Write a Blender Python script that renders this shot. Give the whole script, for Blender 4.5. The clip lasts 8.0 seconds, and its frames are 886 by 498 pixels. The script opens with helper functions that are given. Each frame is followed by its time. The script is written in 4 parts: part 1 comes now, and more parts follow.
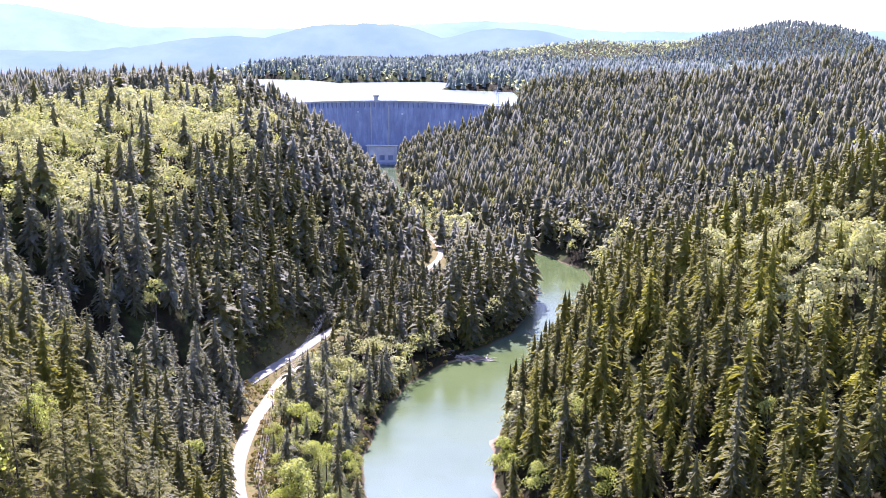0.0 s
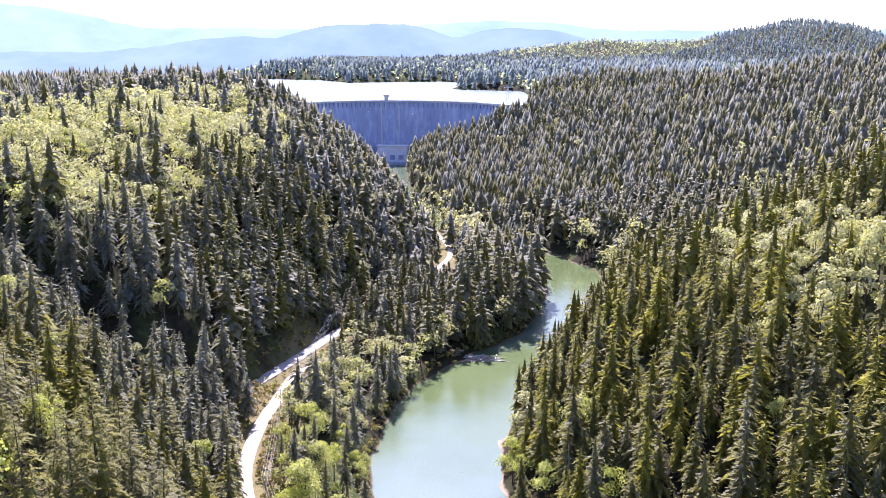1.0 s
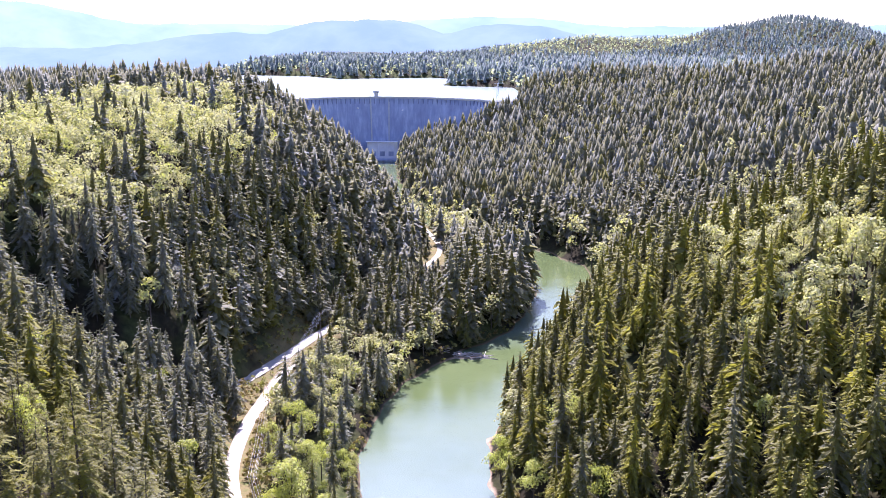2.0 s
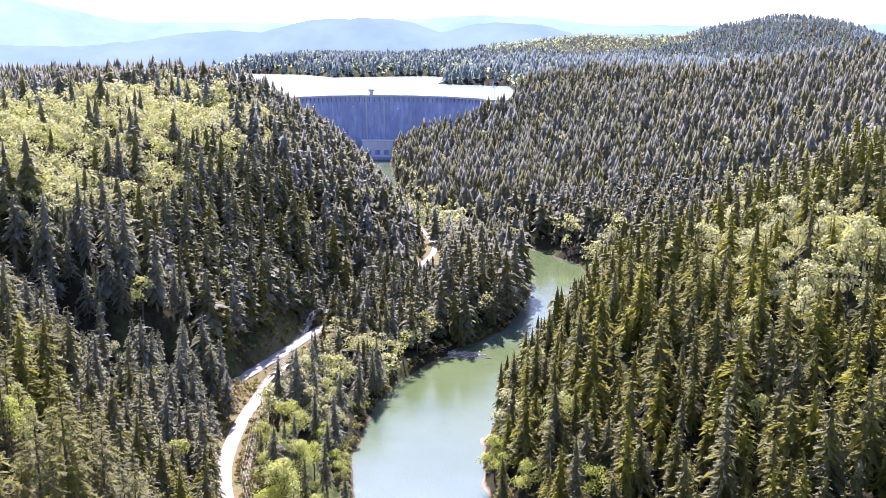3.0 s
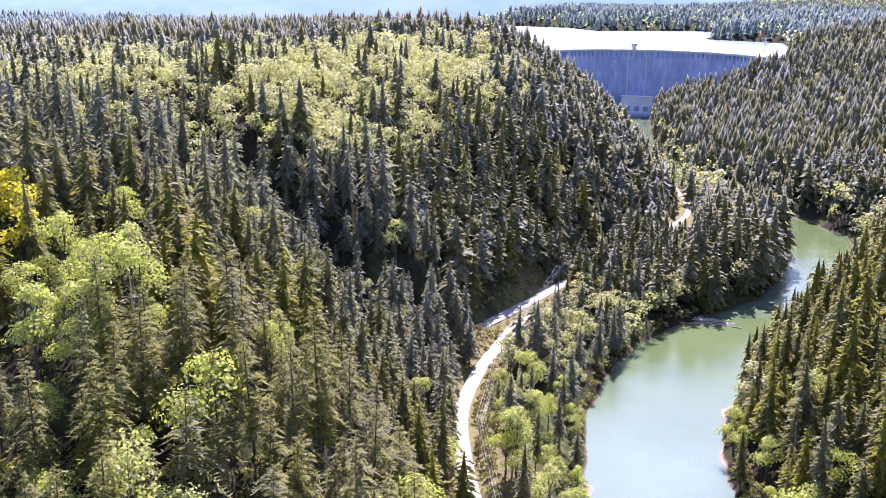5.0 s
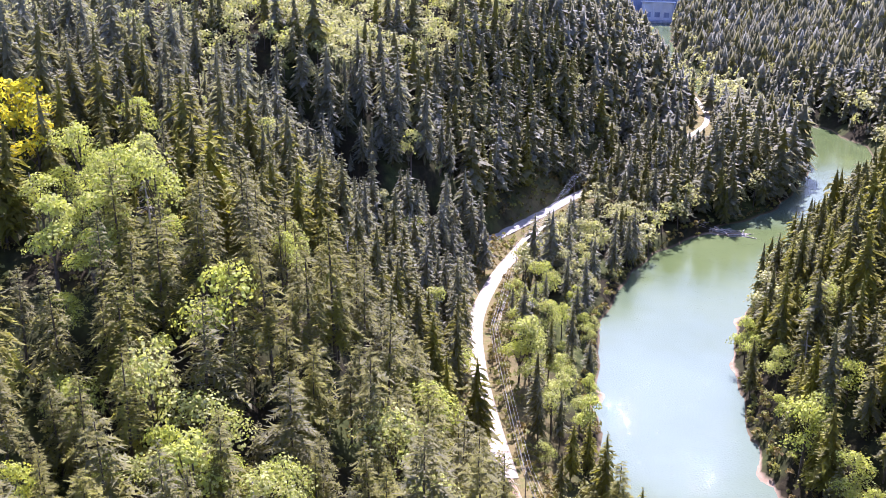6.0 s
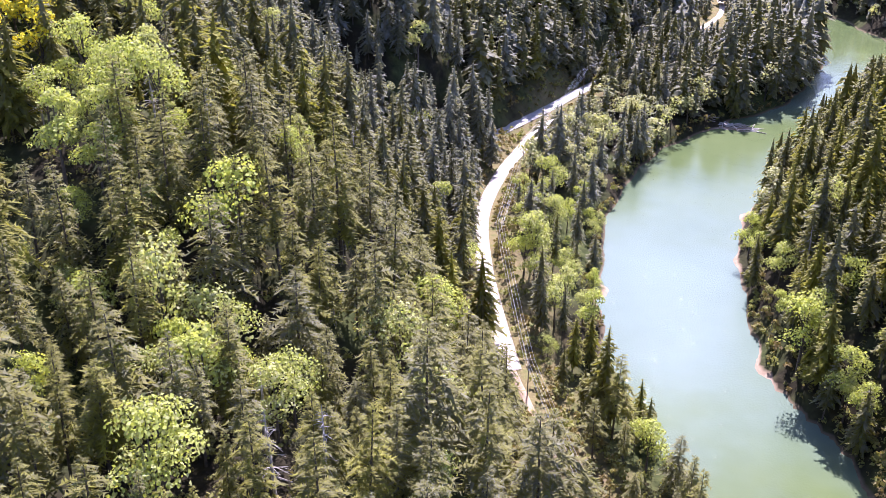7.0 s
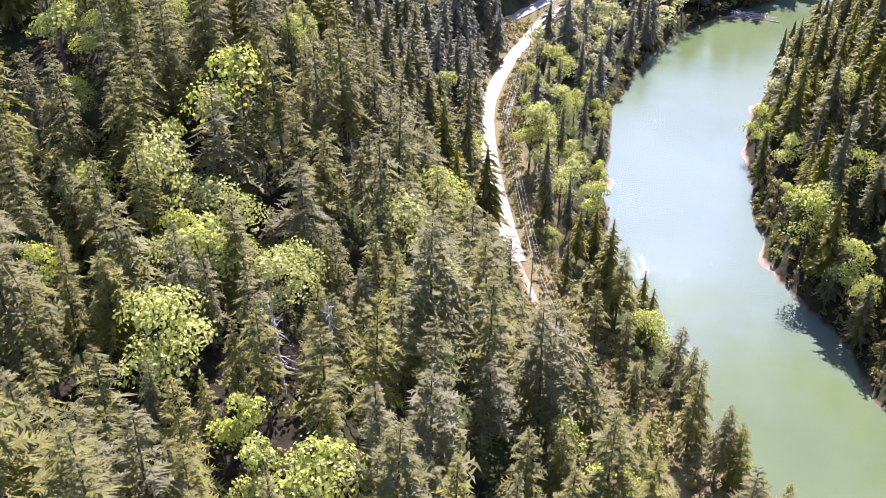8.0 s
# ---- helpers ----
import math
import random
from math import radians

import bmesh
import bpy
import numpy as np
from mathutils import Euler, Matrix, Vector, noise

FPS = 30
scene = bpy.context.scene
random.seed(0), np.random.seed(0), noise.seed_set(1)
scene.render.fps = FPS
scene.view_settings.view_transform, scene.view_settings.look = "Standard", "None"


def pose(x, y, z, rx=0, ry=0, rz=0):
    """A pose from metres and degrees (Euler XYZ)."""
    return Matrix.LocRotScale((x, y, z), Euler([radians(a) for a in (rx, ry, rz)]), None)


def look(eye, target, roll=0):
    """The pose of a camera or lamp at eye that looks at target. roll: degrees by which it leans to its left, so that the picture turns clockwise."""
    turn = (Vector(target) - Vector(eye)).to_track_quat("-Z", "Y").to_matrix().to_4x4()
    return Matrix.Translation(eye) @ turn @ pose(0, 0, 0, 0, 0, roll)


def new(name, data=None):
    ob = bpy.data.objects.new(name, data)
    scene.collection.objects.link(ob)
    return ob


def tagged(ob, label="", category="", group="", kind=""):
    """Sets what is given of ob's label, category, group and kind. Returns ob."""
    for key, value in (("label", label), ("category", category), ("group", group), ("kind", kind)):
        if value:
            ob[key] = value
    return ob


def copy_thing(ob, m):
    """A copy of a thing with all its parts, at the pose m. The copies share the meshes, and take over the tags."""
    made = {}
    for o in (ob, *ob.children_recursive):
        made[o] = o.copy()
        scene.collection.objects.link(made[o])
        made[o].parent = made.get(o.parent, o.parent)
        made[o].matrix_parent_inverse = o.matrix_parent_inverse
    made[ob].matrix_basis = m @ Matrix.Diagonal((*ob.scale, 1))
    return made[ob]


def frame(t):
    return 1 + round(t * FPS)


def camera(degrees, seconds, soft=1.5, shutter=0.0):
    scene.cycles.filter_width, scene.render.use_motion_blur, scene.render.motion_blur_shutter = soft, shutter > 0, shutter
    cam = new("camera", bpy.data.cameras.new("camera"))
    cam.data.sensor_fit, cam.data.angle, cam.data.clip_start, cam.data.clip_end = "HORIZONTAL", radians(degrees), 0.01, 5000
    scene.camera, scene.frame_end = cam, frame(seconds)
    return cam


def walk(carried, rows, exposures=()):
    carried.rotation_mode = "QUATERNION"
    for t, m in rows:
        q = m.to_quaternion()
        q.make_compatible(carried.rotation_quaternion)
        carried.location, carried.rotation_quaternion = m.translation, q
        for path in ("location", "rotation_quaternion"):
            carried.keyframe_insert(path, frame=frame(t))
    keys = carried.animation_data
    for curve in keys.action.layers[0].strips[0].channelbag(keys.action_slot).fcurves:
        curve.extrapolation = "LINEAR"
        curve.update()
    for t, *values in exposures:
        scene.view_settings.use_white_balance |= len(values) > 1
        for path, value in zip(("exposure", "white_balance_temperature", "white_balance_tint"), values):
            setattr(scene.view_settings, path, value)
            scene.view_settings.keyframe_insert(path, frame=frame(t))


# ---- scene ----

# ---------------------------------------------------------------- camera
cam = camera(48.9, 8.0, soft=0.65)


def aim(x, y, z, yaw, pitch, roll):
    a, b = radians(yaw), radians(pitch)
    way = Vector((-math.sin(a) * math.cos(b), math.cos(a) * math.cos(b), math.sin(b)))
    return look((x, y, z), Vector((x, y, z)) + way * 100, roll)


PATH = [
    (0.0, -0.08, 0.06, 160.00, 0.00, -11.72, 0.68),
    (0.5, 0.57, 0.42, 159.74, 0.69, -11.64, 0.50),
    (1.0, 1.31, 1.13, 159.78, 0.69, -11.74, 0.47),
    (1.5, 2.02, 1.99, 159.90, 0.48, -11.90, 0.40),
    (2.0, 2.63, 2.88, 159.97, 0.16, -11.96, 0.48),
    (3.3, 3.66, 4.61, 159.73, -0.28, -12.08, 0.55),
    (3.5, 3.77, 4.77, 159.65, -0.41, -12.10, 0.56),
    (3.6, 3.82, 4.84, 159.61, -0.20, -12.10, 0.54),
    (3.7, 3.87, 4.90, 159.57, 0.54, -12.09, 0.48),
    (3.8, 3.92, 4.95, 159.54, 1.99, -12.08, 0.42),
    (3.9, 3.97, 4.99, 159.50, 3.67, -12.06, 0.36),
    (4.0, 4.02, 5.02, 159.47, 5.58, -12.06, 0.30),
    (4.2, 4.13, 5.07, 159.41, 8.73, -12.13, 0.31),
    (4.5, 4.31, 5.08, 159.36, 12.53, -12.46, 0.33),
    (4.7, 4.44, 5.06, 159.35, 13.98, -13.32, 0.38),
    (5.8, 5.41, 4.65, 159.78, 15.89, -18.97, 0.88),
    (6.0, 5.63, 4.55, 159.95, 15.91, -20.18, 0.58),
    (6.5, 6.19, 4.32, 160.46, 16.17, -23.36, 0.73),
    (7.0, 6.67, 4.18, 160.99, 16.40, -26.51, 0.70),
    (7.5, 6.92, 4.20, 161.33, 16.57, -29.74, 0.81),
    (8.0, 6.67, 4.44, 161.20, 16.66, -32.93, 0.77),
]
walk(cam, [(r[0], aim(*r[1:])) for r in PATH], exposures=[(0.0, 1.88, 5600, 36), (8.0, 1.88, 5600, 36)])

# ---------------------------------------------------------------- light
SUN_AZ, SUN_EL = -8.0, 49.0          # degrees: clockwise from +y, above the horizon
world = bpy.data.worlds.new("world")
scene.world = world
world.use_nodes = True
wn = world.node_tree
sky = wn.nodes.new("ShaderNodeTexSky")
sky.sky_type = 'NISHITA'
sky.sun_disc = False
sky.sun_elevation = radians(SUN_EL)
sky.sun_rotation = radians(SUN_AZ)
sky.altitude = 300
sky.dust_density = 1.2
wn.nodes["Background"].inputs["Strength"].default_value = 0.09
wn.links.new(sky.outputs[0], wn.nodes["Background"].inputs["Color"])
sun = new("sun", bpy.data.lights.new("sun", 'SUN'))
sun.data.energy = 5.0
sun.data.angle = radians(0.55)
sun.data.color = (1.0, 0.94, 0.84)
sun_way = Vector((math.sin(radians(SUN_AZ)) * math.cos(radians(SUN_EL)),
                  math.cos(radians(SUN_AZ)) * math.cos(radians(SUN_EL)), math.sin(radians(SUN_EL))))
sun.matrix_world = look(sun_way * 900, (0, 0, 0))


# ---------------------------------------------------------------- materials
def material(name, rough=0.8):
    m = bpy.data.materials.new(name)
    m.use_nodes = True
    p = m.node_tree.nodes["Principled BSDF"]
    p.inputs["Roughness"].default_value = rough
    return m, m.node_tree.nodes, m.node_tree.links, p


def ramp(nodes, links, source, stops):
    r = nodes.new("ShaderNodeValToRGB")
    while len(r.color_ramp.elements) < len(stops):
        r.color_ramp.elements.new(0.5)
    for e, (at, col) in zip(r.color_ramp.elements, stops):
        e.position, e.color = at, (*col, 1)
    links.new(source, r.inputs[0])
    return r.outputs[0]


def noise_at(nodes, links, scale, detail=4, where=None, rough=0.55):
    if where is None:
        where = nodes.new("ShaderNodeTexCoord").outputs["Object"]
    n = nodes.new("ShaderNodeTexNoise")
    n.inputs["Scale"].default_value = scale
    n.inputs["Detail"].default_value = detail
    n.inputs["Roughness"].default_value = rough
    links.new(where, n.inputs["Vector"])
    return n.outputs["Fac"]


def math_node(nodes, links, op, a, b):
    n = nodes.new("ShaderNodeMath")
    n.operation = op
    for i, v in enumerate((a, b)):
        if isinstance(v, (int, float)):
            n.inputs[i].default_value = v
        else:
            links.new(v, n.inputs[i])
    return n.outputs[0]


def mix_col(nodes, links, fac, a, b, blend='MIX'):
    n = nodes.new("ShaderNodeMix")
    n.data_type, n.blend_type = 'RGBA', blend
    for sock, v in ((n.inputs[0], fac), (n.inputs[6], a), (n.inputs[7], b)):
        if isinstance(v, (int, float)):
            sock.default_value = v
        elif isinstance(v, tuple):
            sock.default_value = (*v, 1)
        else:
            links.new(v, sock)
    return n.outputs[2]


def bump(nodes, links, p, height, strength, distance):
    b = nodes.new("ShaderNodeBump")
    b.inputs["Strength"].default_value = strength
    b.inputs["Distance"].default_value = distance
    links.new(height, b.inputs["Height"])
    links.new(b.outputs[0], p.inputs["Normal"])


def foliage(name, stops, through_light=0.35, grain=0.5, own_least=0.5):
    """Leaves or needles: a tint for each tree, another for each spray, and light that passes through."""
    m, n, l, p = material(name, 0.62)
    at = n.new("ShaderNodeAttribute")
    at.attribute_name = "tint"
    info = n.new("ShaderNodeObjectInfo")
    geo = n.new("ShaderNodeNewGeometry")
    own = math_node(n, l, 'ADD', own_least, math_node(n, l, 'MULTIPLY', info.outputs["Random"], 0.34))
    single = math_node(n, l, 'LESS_THAN', at.outputs["Fac"], 0.0001)
    tree = math_node(n, l, 'ADD', at.outputs["Fac"], math_node(n, l, 'MULTIPLY', own, single))
    spray = math_node(n, l, 'MULTIPLY', geo.outputs["Random Per Island"], 0.38)
    t = math_node(n, l, 'ADD', math_node(n, l, 'MULTIPLY', tree, 0.8), math_node(n, l, 'SUBTRACT', spray, 0.13))
    col = ramp(n, l, t, stops)
    fine = noise_at(n, l, grain, 3, geo.outputs["Position"])
    shade = ramp(n, l, fine, [(0.3, (0.72, 0.72, 0.72)), (0.7, (1.2, 1.2, 1.15))])
    col = mix_col(n, l, 1.0, col, shade, 'MULTIPLY')
    l.new(col, p.inputs["Base Color"])
    p.inputs["Specular IOR Level"].default_value = 0.12
    tr = n.new("ShaderNodeBsdfTranslucent")
    l.new(mix_col(n, l, 1.0, col, (1.2, 1.2, 0.7), 'MULTIPLY'), tr.inputs["Color"])
    mx = n.new("ShaderNodeMixShader")
    mx.inputs[0].default_value = through_light
    l.new(p.outputs[0], mx.inputs[1])
    l.new(tr.outputs[0], mx.inputs[2])
    l.new(mx.outputs[0], n["Material Output"].inputs["Surface"])
    return m


# the low stops are paler and greyer: haze painted in for farther firs
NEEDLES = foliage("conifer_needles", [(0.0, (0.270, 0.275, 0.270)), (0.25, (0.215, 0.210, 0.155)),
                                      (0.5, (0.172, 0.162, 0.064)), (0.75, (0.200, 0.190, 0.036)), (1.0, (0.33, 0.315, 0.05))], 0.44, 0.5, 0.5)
LEAVES = foliage("spring_leaves", [(0.0, (0.44, 0.43, 0.30)), (0.4, (0.40, 0.39, 0.20)),
                                   (0.75, (0.385, 0.425, 0.10)), (0.96, (0.44, 0.46, 0.08)), (1.0, (0.66, 0.55, 0.03))], 0.4, 0.5, 0.6)
# far foliage, with the pale blue of hazy air painted into its colours
BACKDROP_NEEDLES = foliage("hazy_distant_needles", [(0.0, (0.20, 0.24, 0.275)), (1.0, (0.27, 0.31, 0.335))], 0.5, 0.1)
BACKDROP_LEAVES = foliage("hazy_distant_leaves", [(0.0, (0.36, 0.40, 0.31)), (1.0, (0.45, 0.47, 0.33))], 0.5, 0.1)


def bark_material():
    m, n, l, p = material("bark", 0.9)
    f = noise_at(n, l, 1.6, 5)
    l.new(ramp(n, l, f, [(0.3, (0.04, 0.03, 0.024)), (0.7, (0.11, 0.085, 0.065))]), p.inputs["Base Color"])
    bump(n, l, p, f, 0.5, 0.1)
    return m


def plain(name, low, high, scale, rough=0.85, metal=0.0, relief=0.0):
    m, n, l, p = material(name, rough)
    a = noise_at(n, l, scale, 6)
    b = noise_at(n, l, scale * 0.13, 3)
    f = math_node(n, l, 'ADD', math_node(n, l, 'MULTIPLY', a, 0.6), math_node(n, l, 'MULTIPLY', b, 0.4))
    l.new(ramp(n, l, f, [(0.32, low), (0.68, high)]), p.inputs["Base Color"])
    p.inputs["Metallic"].default_value = metal
    if relief:
        bump(n, l, p, a, 0.6, relief)
    return m


BARK = bark_material()
DEADWOOD = plain("weathered_deadwood", (0.28, 0.24, 0.21), (0.5, 0.46, 0.42), 1.5)
ASPHALT = plain("worn_asphalt", (0.20, 0.19, 0.19), (0.34, 0.32, 0.31), 0.7, 0.9, 0, 0.02)
POLEWOOD = plain("pole_timber", (0.16, 0.13, 0.11), (0.28, 0.24, 0.2), 2.0)
WIREMETAL = plain("wire_aluminium", (0.45, 0.45, 0.46), (0.6, 0.6, 0.6), 3.0, 0.35, 0.8)
STEEL = plain("painted_steel", (0.5, 0.52, 0.53), (0.66, 0.67, 0.68), 1.0, 0.5)
DIRT = plain("trail_dirt", (0.24, 0.155, 0.10), (0.36, 0.25, 0.17), 0.8, 0.95, 0, 0.05)
PALEPAINT = plain("pale_painted_wall", (0.62, 0.62, 0.6), (0.78, 0.78, 0.76), 1.2, 0.7)
GLASS = plain("dark_window_glass", (0.02, 0.025, 0.03), (0.04, 0.045, 0.05), 1.0, 0.12)


def ground_material():
    m, n, l, p = material("forest_floor", 0.95)
    geo = n.new("ShaderNodeNewGeometry")
    pos = geo.outputs["Position"]
    a = noise_at(n, l, 0.35, 6, pos)
    b = noise_at(n, l, 0.03, 4, pos)
    duff = ramp(n, l, a, [(0.3, (0.018, 0.015, 0.010)), (0.55, (0.026, 0.022, 0.013)), (0.75, (0.045, 0.037, 0.022))])
    moss = ramp(n, l, a, [(0.3, (0.026, 0.034, 0.012)), (0.7, (0.07, 0.078, 0.026))])
    col = mix_col(n, l, ramp(n, l, b, [(0.42, (0, 0, 0)), (0.58, (1, 1, 1))]), duff, moss)
    grass = n.new("ShaderNodeAttribute")
    grass.attribute_name = "dry_grass"
    straw = ramp(n, l, a, [(0.3, (0.10, 0.085, 0.04)), (0.5, (0.17, 0.135, 0.065)), (0.7, (0.10, 0.115, 0.035))])
    col = mix_col(n, l, grass.outputs["Fac"], col, straw)
    sep = n.new("ShaderNodeSeparateXYZ")
    l.new(pos, sep.inputs[0])
    beach = n.new("ShaderNodeMapRange")
    beach.inputs[1].default_value, beach.inputs[2].default_value = 0.75, 1.3
    beach.inputs[3].default_value, beach.inputs[4].default_value = 1.0, 0.0
    l.new(math_node(n, l, 'ADD', sep.outputs[2], math_node(n, l, 'MULTIPLY', a, 1.0)), beach.inputs[0])
    shoal = n.new("ShaderNodeAttribute")
    shoal.attribute_name = "shoal"
    mud = mix_col(n, l, shoal.outputs["Fac"], ramp(n, l, a, [(0.3, (0.07, 0.055, 0.035)), (0.7, (0.15, 0.115, 0.075))]),
                  ramp(n, l, a, [(0.3, (0.20, 0.145, 0.10)), (0.7, (0.36, 0.27, 0.20))]))
    col = mix_col(n, l, beach.outputs[0], col, mud)
    l.new(col, p.inputs["Base Color"])
    p.inputs["Specular IOR Level"].default_value = 0.05
    bump(n, l, p, a, 0.8, 0.6)
    return m


GROUND = ground_material()


def road_material():
    """Pale gravel, worn brighter in two wheel tracks, dirtier on the crown and the edges."""
    m, n, l, p = material("gravel_road", 0.95)
    pos = n.new("ShaderNodeNewGeometry").outputs["Position"]
    at = n.new("ShaderNodeAttribute")
    at.attribute_name = "across"
    a = noise_at(n, l, 0.9, 6, pos)
    b = noise_at(n, l, 0.09, 4, pos)
    off = math_node(n, l, 'ABSOLUTE', math_node(n, l, 'ADD', at.outputs["Fac"], math_node(n, l, 'MULTIPLY', math_node(n, l, 'SUBTRACT', a, 0.5), 0.5)), 0.0)
    worn = ramp(n, l, off, [(0.0, (0.55, 0.55, 0.55)), (0.2, (0.7, 0.7, 0.7)), (0.42, (1, 1, 1)), (0.66, (0.9, 0.9, 0.9)), (0.98, (0.25, 0.25, 0.25))])
    stone = ramp(n, l, math_node(n, l, 'ADD', math_node(n, l, 'MULTIPLY', a, 0.6), math_node(n, l, 'MULTIPLY', b, 0.4)), [(0.35, (0.34, 0.30, 0.275)), (0.65, (0.47, 0.42, 0.39))])
    dirt = ramp(n, l, a, [(0.3, (0.17, 0.135, 0.09)), (0.7, (0.29, 0.235, 0.17))])
    l.new(mix_col(n, l, worn, dirt, stone), p.inputs["Base Color"])
    bump(n, l, p, a, 0.5, 0.05)
    return m


ROADBED = road_material()


def water_material(name, low, high, sky_sheen, wave, calm, ruffled, breeze):
    """Silty water; the breeze ruffles stretches of it (stops along y, in km), where a sheen of sky is painted in."""
    m, n, l, p = material(name, calm)
    geo = n.new("ShaderNodeNewGeometry")
    pos = geo.outputs["Position"]
    big = noise_at(n, l, 0.02, 4, pos)
    p.inputs["IOR"].default_value = 1.33
    sep = n.new("ShaderNodeSeparateXYZ")
    l.new(pos, sep.inputs[0])
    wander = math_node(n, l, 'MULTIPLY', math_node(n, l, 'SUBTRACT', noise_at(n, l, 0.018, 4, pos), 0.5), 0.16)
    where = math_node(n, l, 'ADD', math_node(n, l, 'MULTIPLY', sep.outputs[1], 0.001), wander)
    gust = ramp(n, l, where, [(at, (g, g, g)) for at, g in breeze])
    # ruffled stretches get a paler base colour, a painted reflection of the sky
    l.new(mix_col(n, l, gust, ramp(n, l, big, [(0.35, low), (0.65, high)]), sky_sheen), p.inputs["Base Color"])
    mr = n.new("ShaderNodeMapRange")
    mr.inputs[3].default_value, mr.inputs[4].default_value = calm, ruffled
    l.new(gust, mr.inputs[0])
    l.new(mr.outputs[0], p.inputs["Roughness"])
    ripple = noise_at(n, l, 1.4, 2, pos, 0.5)
    soft_gust = math_node(n, l, 'ADD', math_node(n, l, 'MULTIPLY', gust, 0.85), 0.15)
    # short steep wavelets in scattered patches, which glint in the sun
    patch = ramp(n, l, noise_at(n, l, 0.045, 2, pos), [(0.46, (0, 0, 0)), (0.60, (1, 1, 1))])
    wavelet = ramp(n, l, noise_at(n, l, 1.1, 1, pos, 0.4), [(0.60, (0, 0, 0)), (0.72, (1, 1, 1))])
    steep = math_node(n, l, 'MULTIPLY', math_node(n, l, 'MULTIPLY', patch, wavelet), 0.14)
    bump(n, l, p, math_node(n, l, 'ADD', math_node(n, l, 'MULTIPLY', ripple, soft_gust), steep), wave, 0.35)
    return m


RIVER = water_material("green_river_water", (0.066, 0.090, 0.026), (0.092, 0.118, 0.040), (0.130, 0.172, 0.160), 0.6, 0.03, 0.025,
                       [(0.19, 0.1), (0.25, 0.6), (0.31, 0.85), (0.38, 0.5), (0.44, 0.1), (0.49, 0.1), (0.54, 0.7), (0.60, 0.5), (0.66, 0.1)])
LAKE = water_material("lake_water", (0.06, 0.09, 0.09), (0.08, 0.11, 0.11), (0.08, 0.12, 0.13), 0.8, 0.2, 0.3, [(0.0, 0.6), (1.0, 0.9)])


def concrete_material():
    m, n, l, p = material("stained_concrete", 0.85)
    co = n.new("ShaderNodeTexCoord").outputs["Object"]
    mp = n.new("ShaderNodeMapping")
    mp.inputs["Scale"].default_value = (0.22, 0.22, 0.012)
    l.new(co, mp.inputs[0])
    streak = noise_at(n, l, 1.0, 5, mp.outputs[0], 0.65)
    blot = noise_at(n, l, 0.05, 5)
    f = math_node(n, l, 'ADD', math_node(n, l, 'MULTIPLY', streak, 0.65), math_node(n, l, 'MULTIPLY', blot, 0.35))
    # streaks and blots are stains; the blue cast of hazy shade is painted in
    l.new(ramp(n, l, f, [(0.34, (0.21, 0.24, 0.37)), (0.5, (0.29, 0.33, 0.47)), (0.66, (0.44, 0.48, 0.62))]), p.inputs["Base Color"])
    bump(n, l, p, blot, 0.3, 0.3)
    return m


CONCRETE = concrete_material()
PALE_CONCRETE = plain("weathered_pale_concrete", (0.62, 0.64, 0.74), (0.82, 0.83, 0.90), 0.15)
# a darker mix for the brackets, with the same painted blue cast
DARK_CONCRETE = plain("dark_bluish_concrete", (0.13, 0.15, 0.24), (0.26, 0.29, 0.42), 0.2)
CLEAN_CONCRETE = plain("pale_concrete", (0.36, 0.36, 0.35), (0.52, 0.51, 0.49), 0.2)


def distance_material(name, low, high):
    """Mountains many kilometres off; the bright air before them is painted as colour and glow."""
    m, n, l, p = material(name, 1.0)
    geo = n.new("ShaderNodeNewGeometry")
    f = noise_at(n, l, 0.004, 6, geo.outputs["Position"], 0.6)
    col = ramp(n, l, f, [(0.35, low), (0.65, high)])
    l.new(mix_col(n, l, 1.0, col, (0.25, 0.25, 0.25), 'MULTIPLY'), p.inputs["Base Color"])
    # the haze is an even emission of the slope's own colour
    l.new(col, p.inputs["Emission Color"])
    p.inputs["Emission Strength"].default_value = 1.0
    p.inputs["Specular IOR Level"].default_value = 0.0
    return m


HILLS_FAR = distance_material("haze_blue_distant_hills", (0.115, 0.165, 0.235), (0.14, 0.19, 0.255))
HILLS_FARTHEST = distance_material("haze_pale_distant_mountains", (0.15, 0.215, 0.29), (0.19, 0.255, 0.32))


# ---------------------------------------------------------------- the lie of the land
def smooth(t):
    t = np.clip(t, 0, 1)
    return t * t * (3 - 2 * t)


RIVER_LINE = np.array([(420, -160), (250, 0), (150, 75), (80, 140), (45, 189), (24, 229), (6, 262), (0, 300), (-4, 340), (-4, 378), (2, 412),
                       (11, 440), (27, 480), (50, 517), (63, 555), (75, 602), (84, 650), (84, 695), (68, 738), (30, 790), (-7, 850),
                       (-40, 995), (-69, 1169), (-89, 1312), (-90, 1397)], float)
RIVER_HALF = np.array([24, 24, 24, 24, 23, 23.5, 24.5, 25, 25.5, 26, 28, 27, 22, 16, 14.5, 17, 20.5, 21.5, 17, 12, 10, 10, 14, 24, 24], float)
ROAD_LINE = np.array([(330, -200), (170, 5), (75, 90), (22, 147), (-16, 190), (-40, 234), (-45, 246), (-54, 268), (-65, 298), (-75, 334),
                      (-78, 373), (-76.5, 408), (-71, 462), (-58, 524), (-39, 593), (-3, 707), (-13, 800), (-48, 936), (-85, 1071), (-118, 1309), (-143, 1450)], float)
UPPER_ROAD = np.array([(-112, 378), (-103, 398), (-92, 417), (-75, 465), (-66, 494), (-56, 522)], float)
TRAIL = np.array([(-8, 180), (-16, 190), (-28, 212), (-40, 234)], float)
ROAD_Z = 6.0


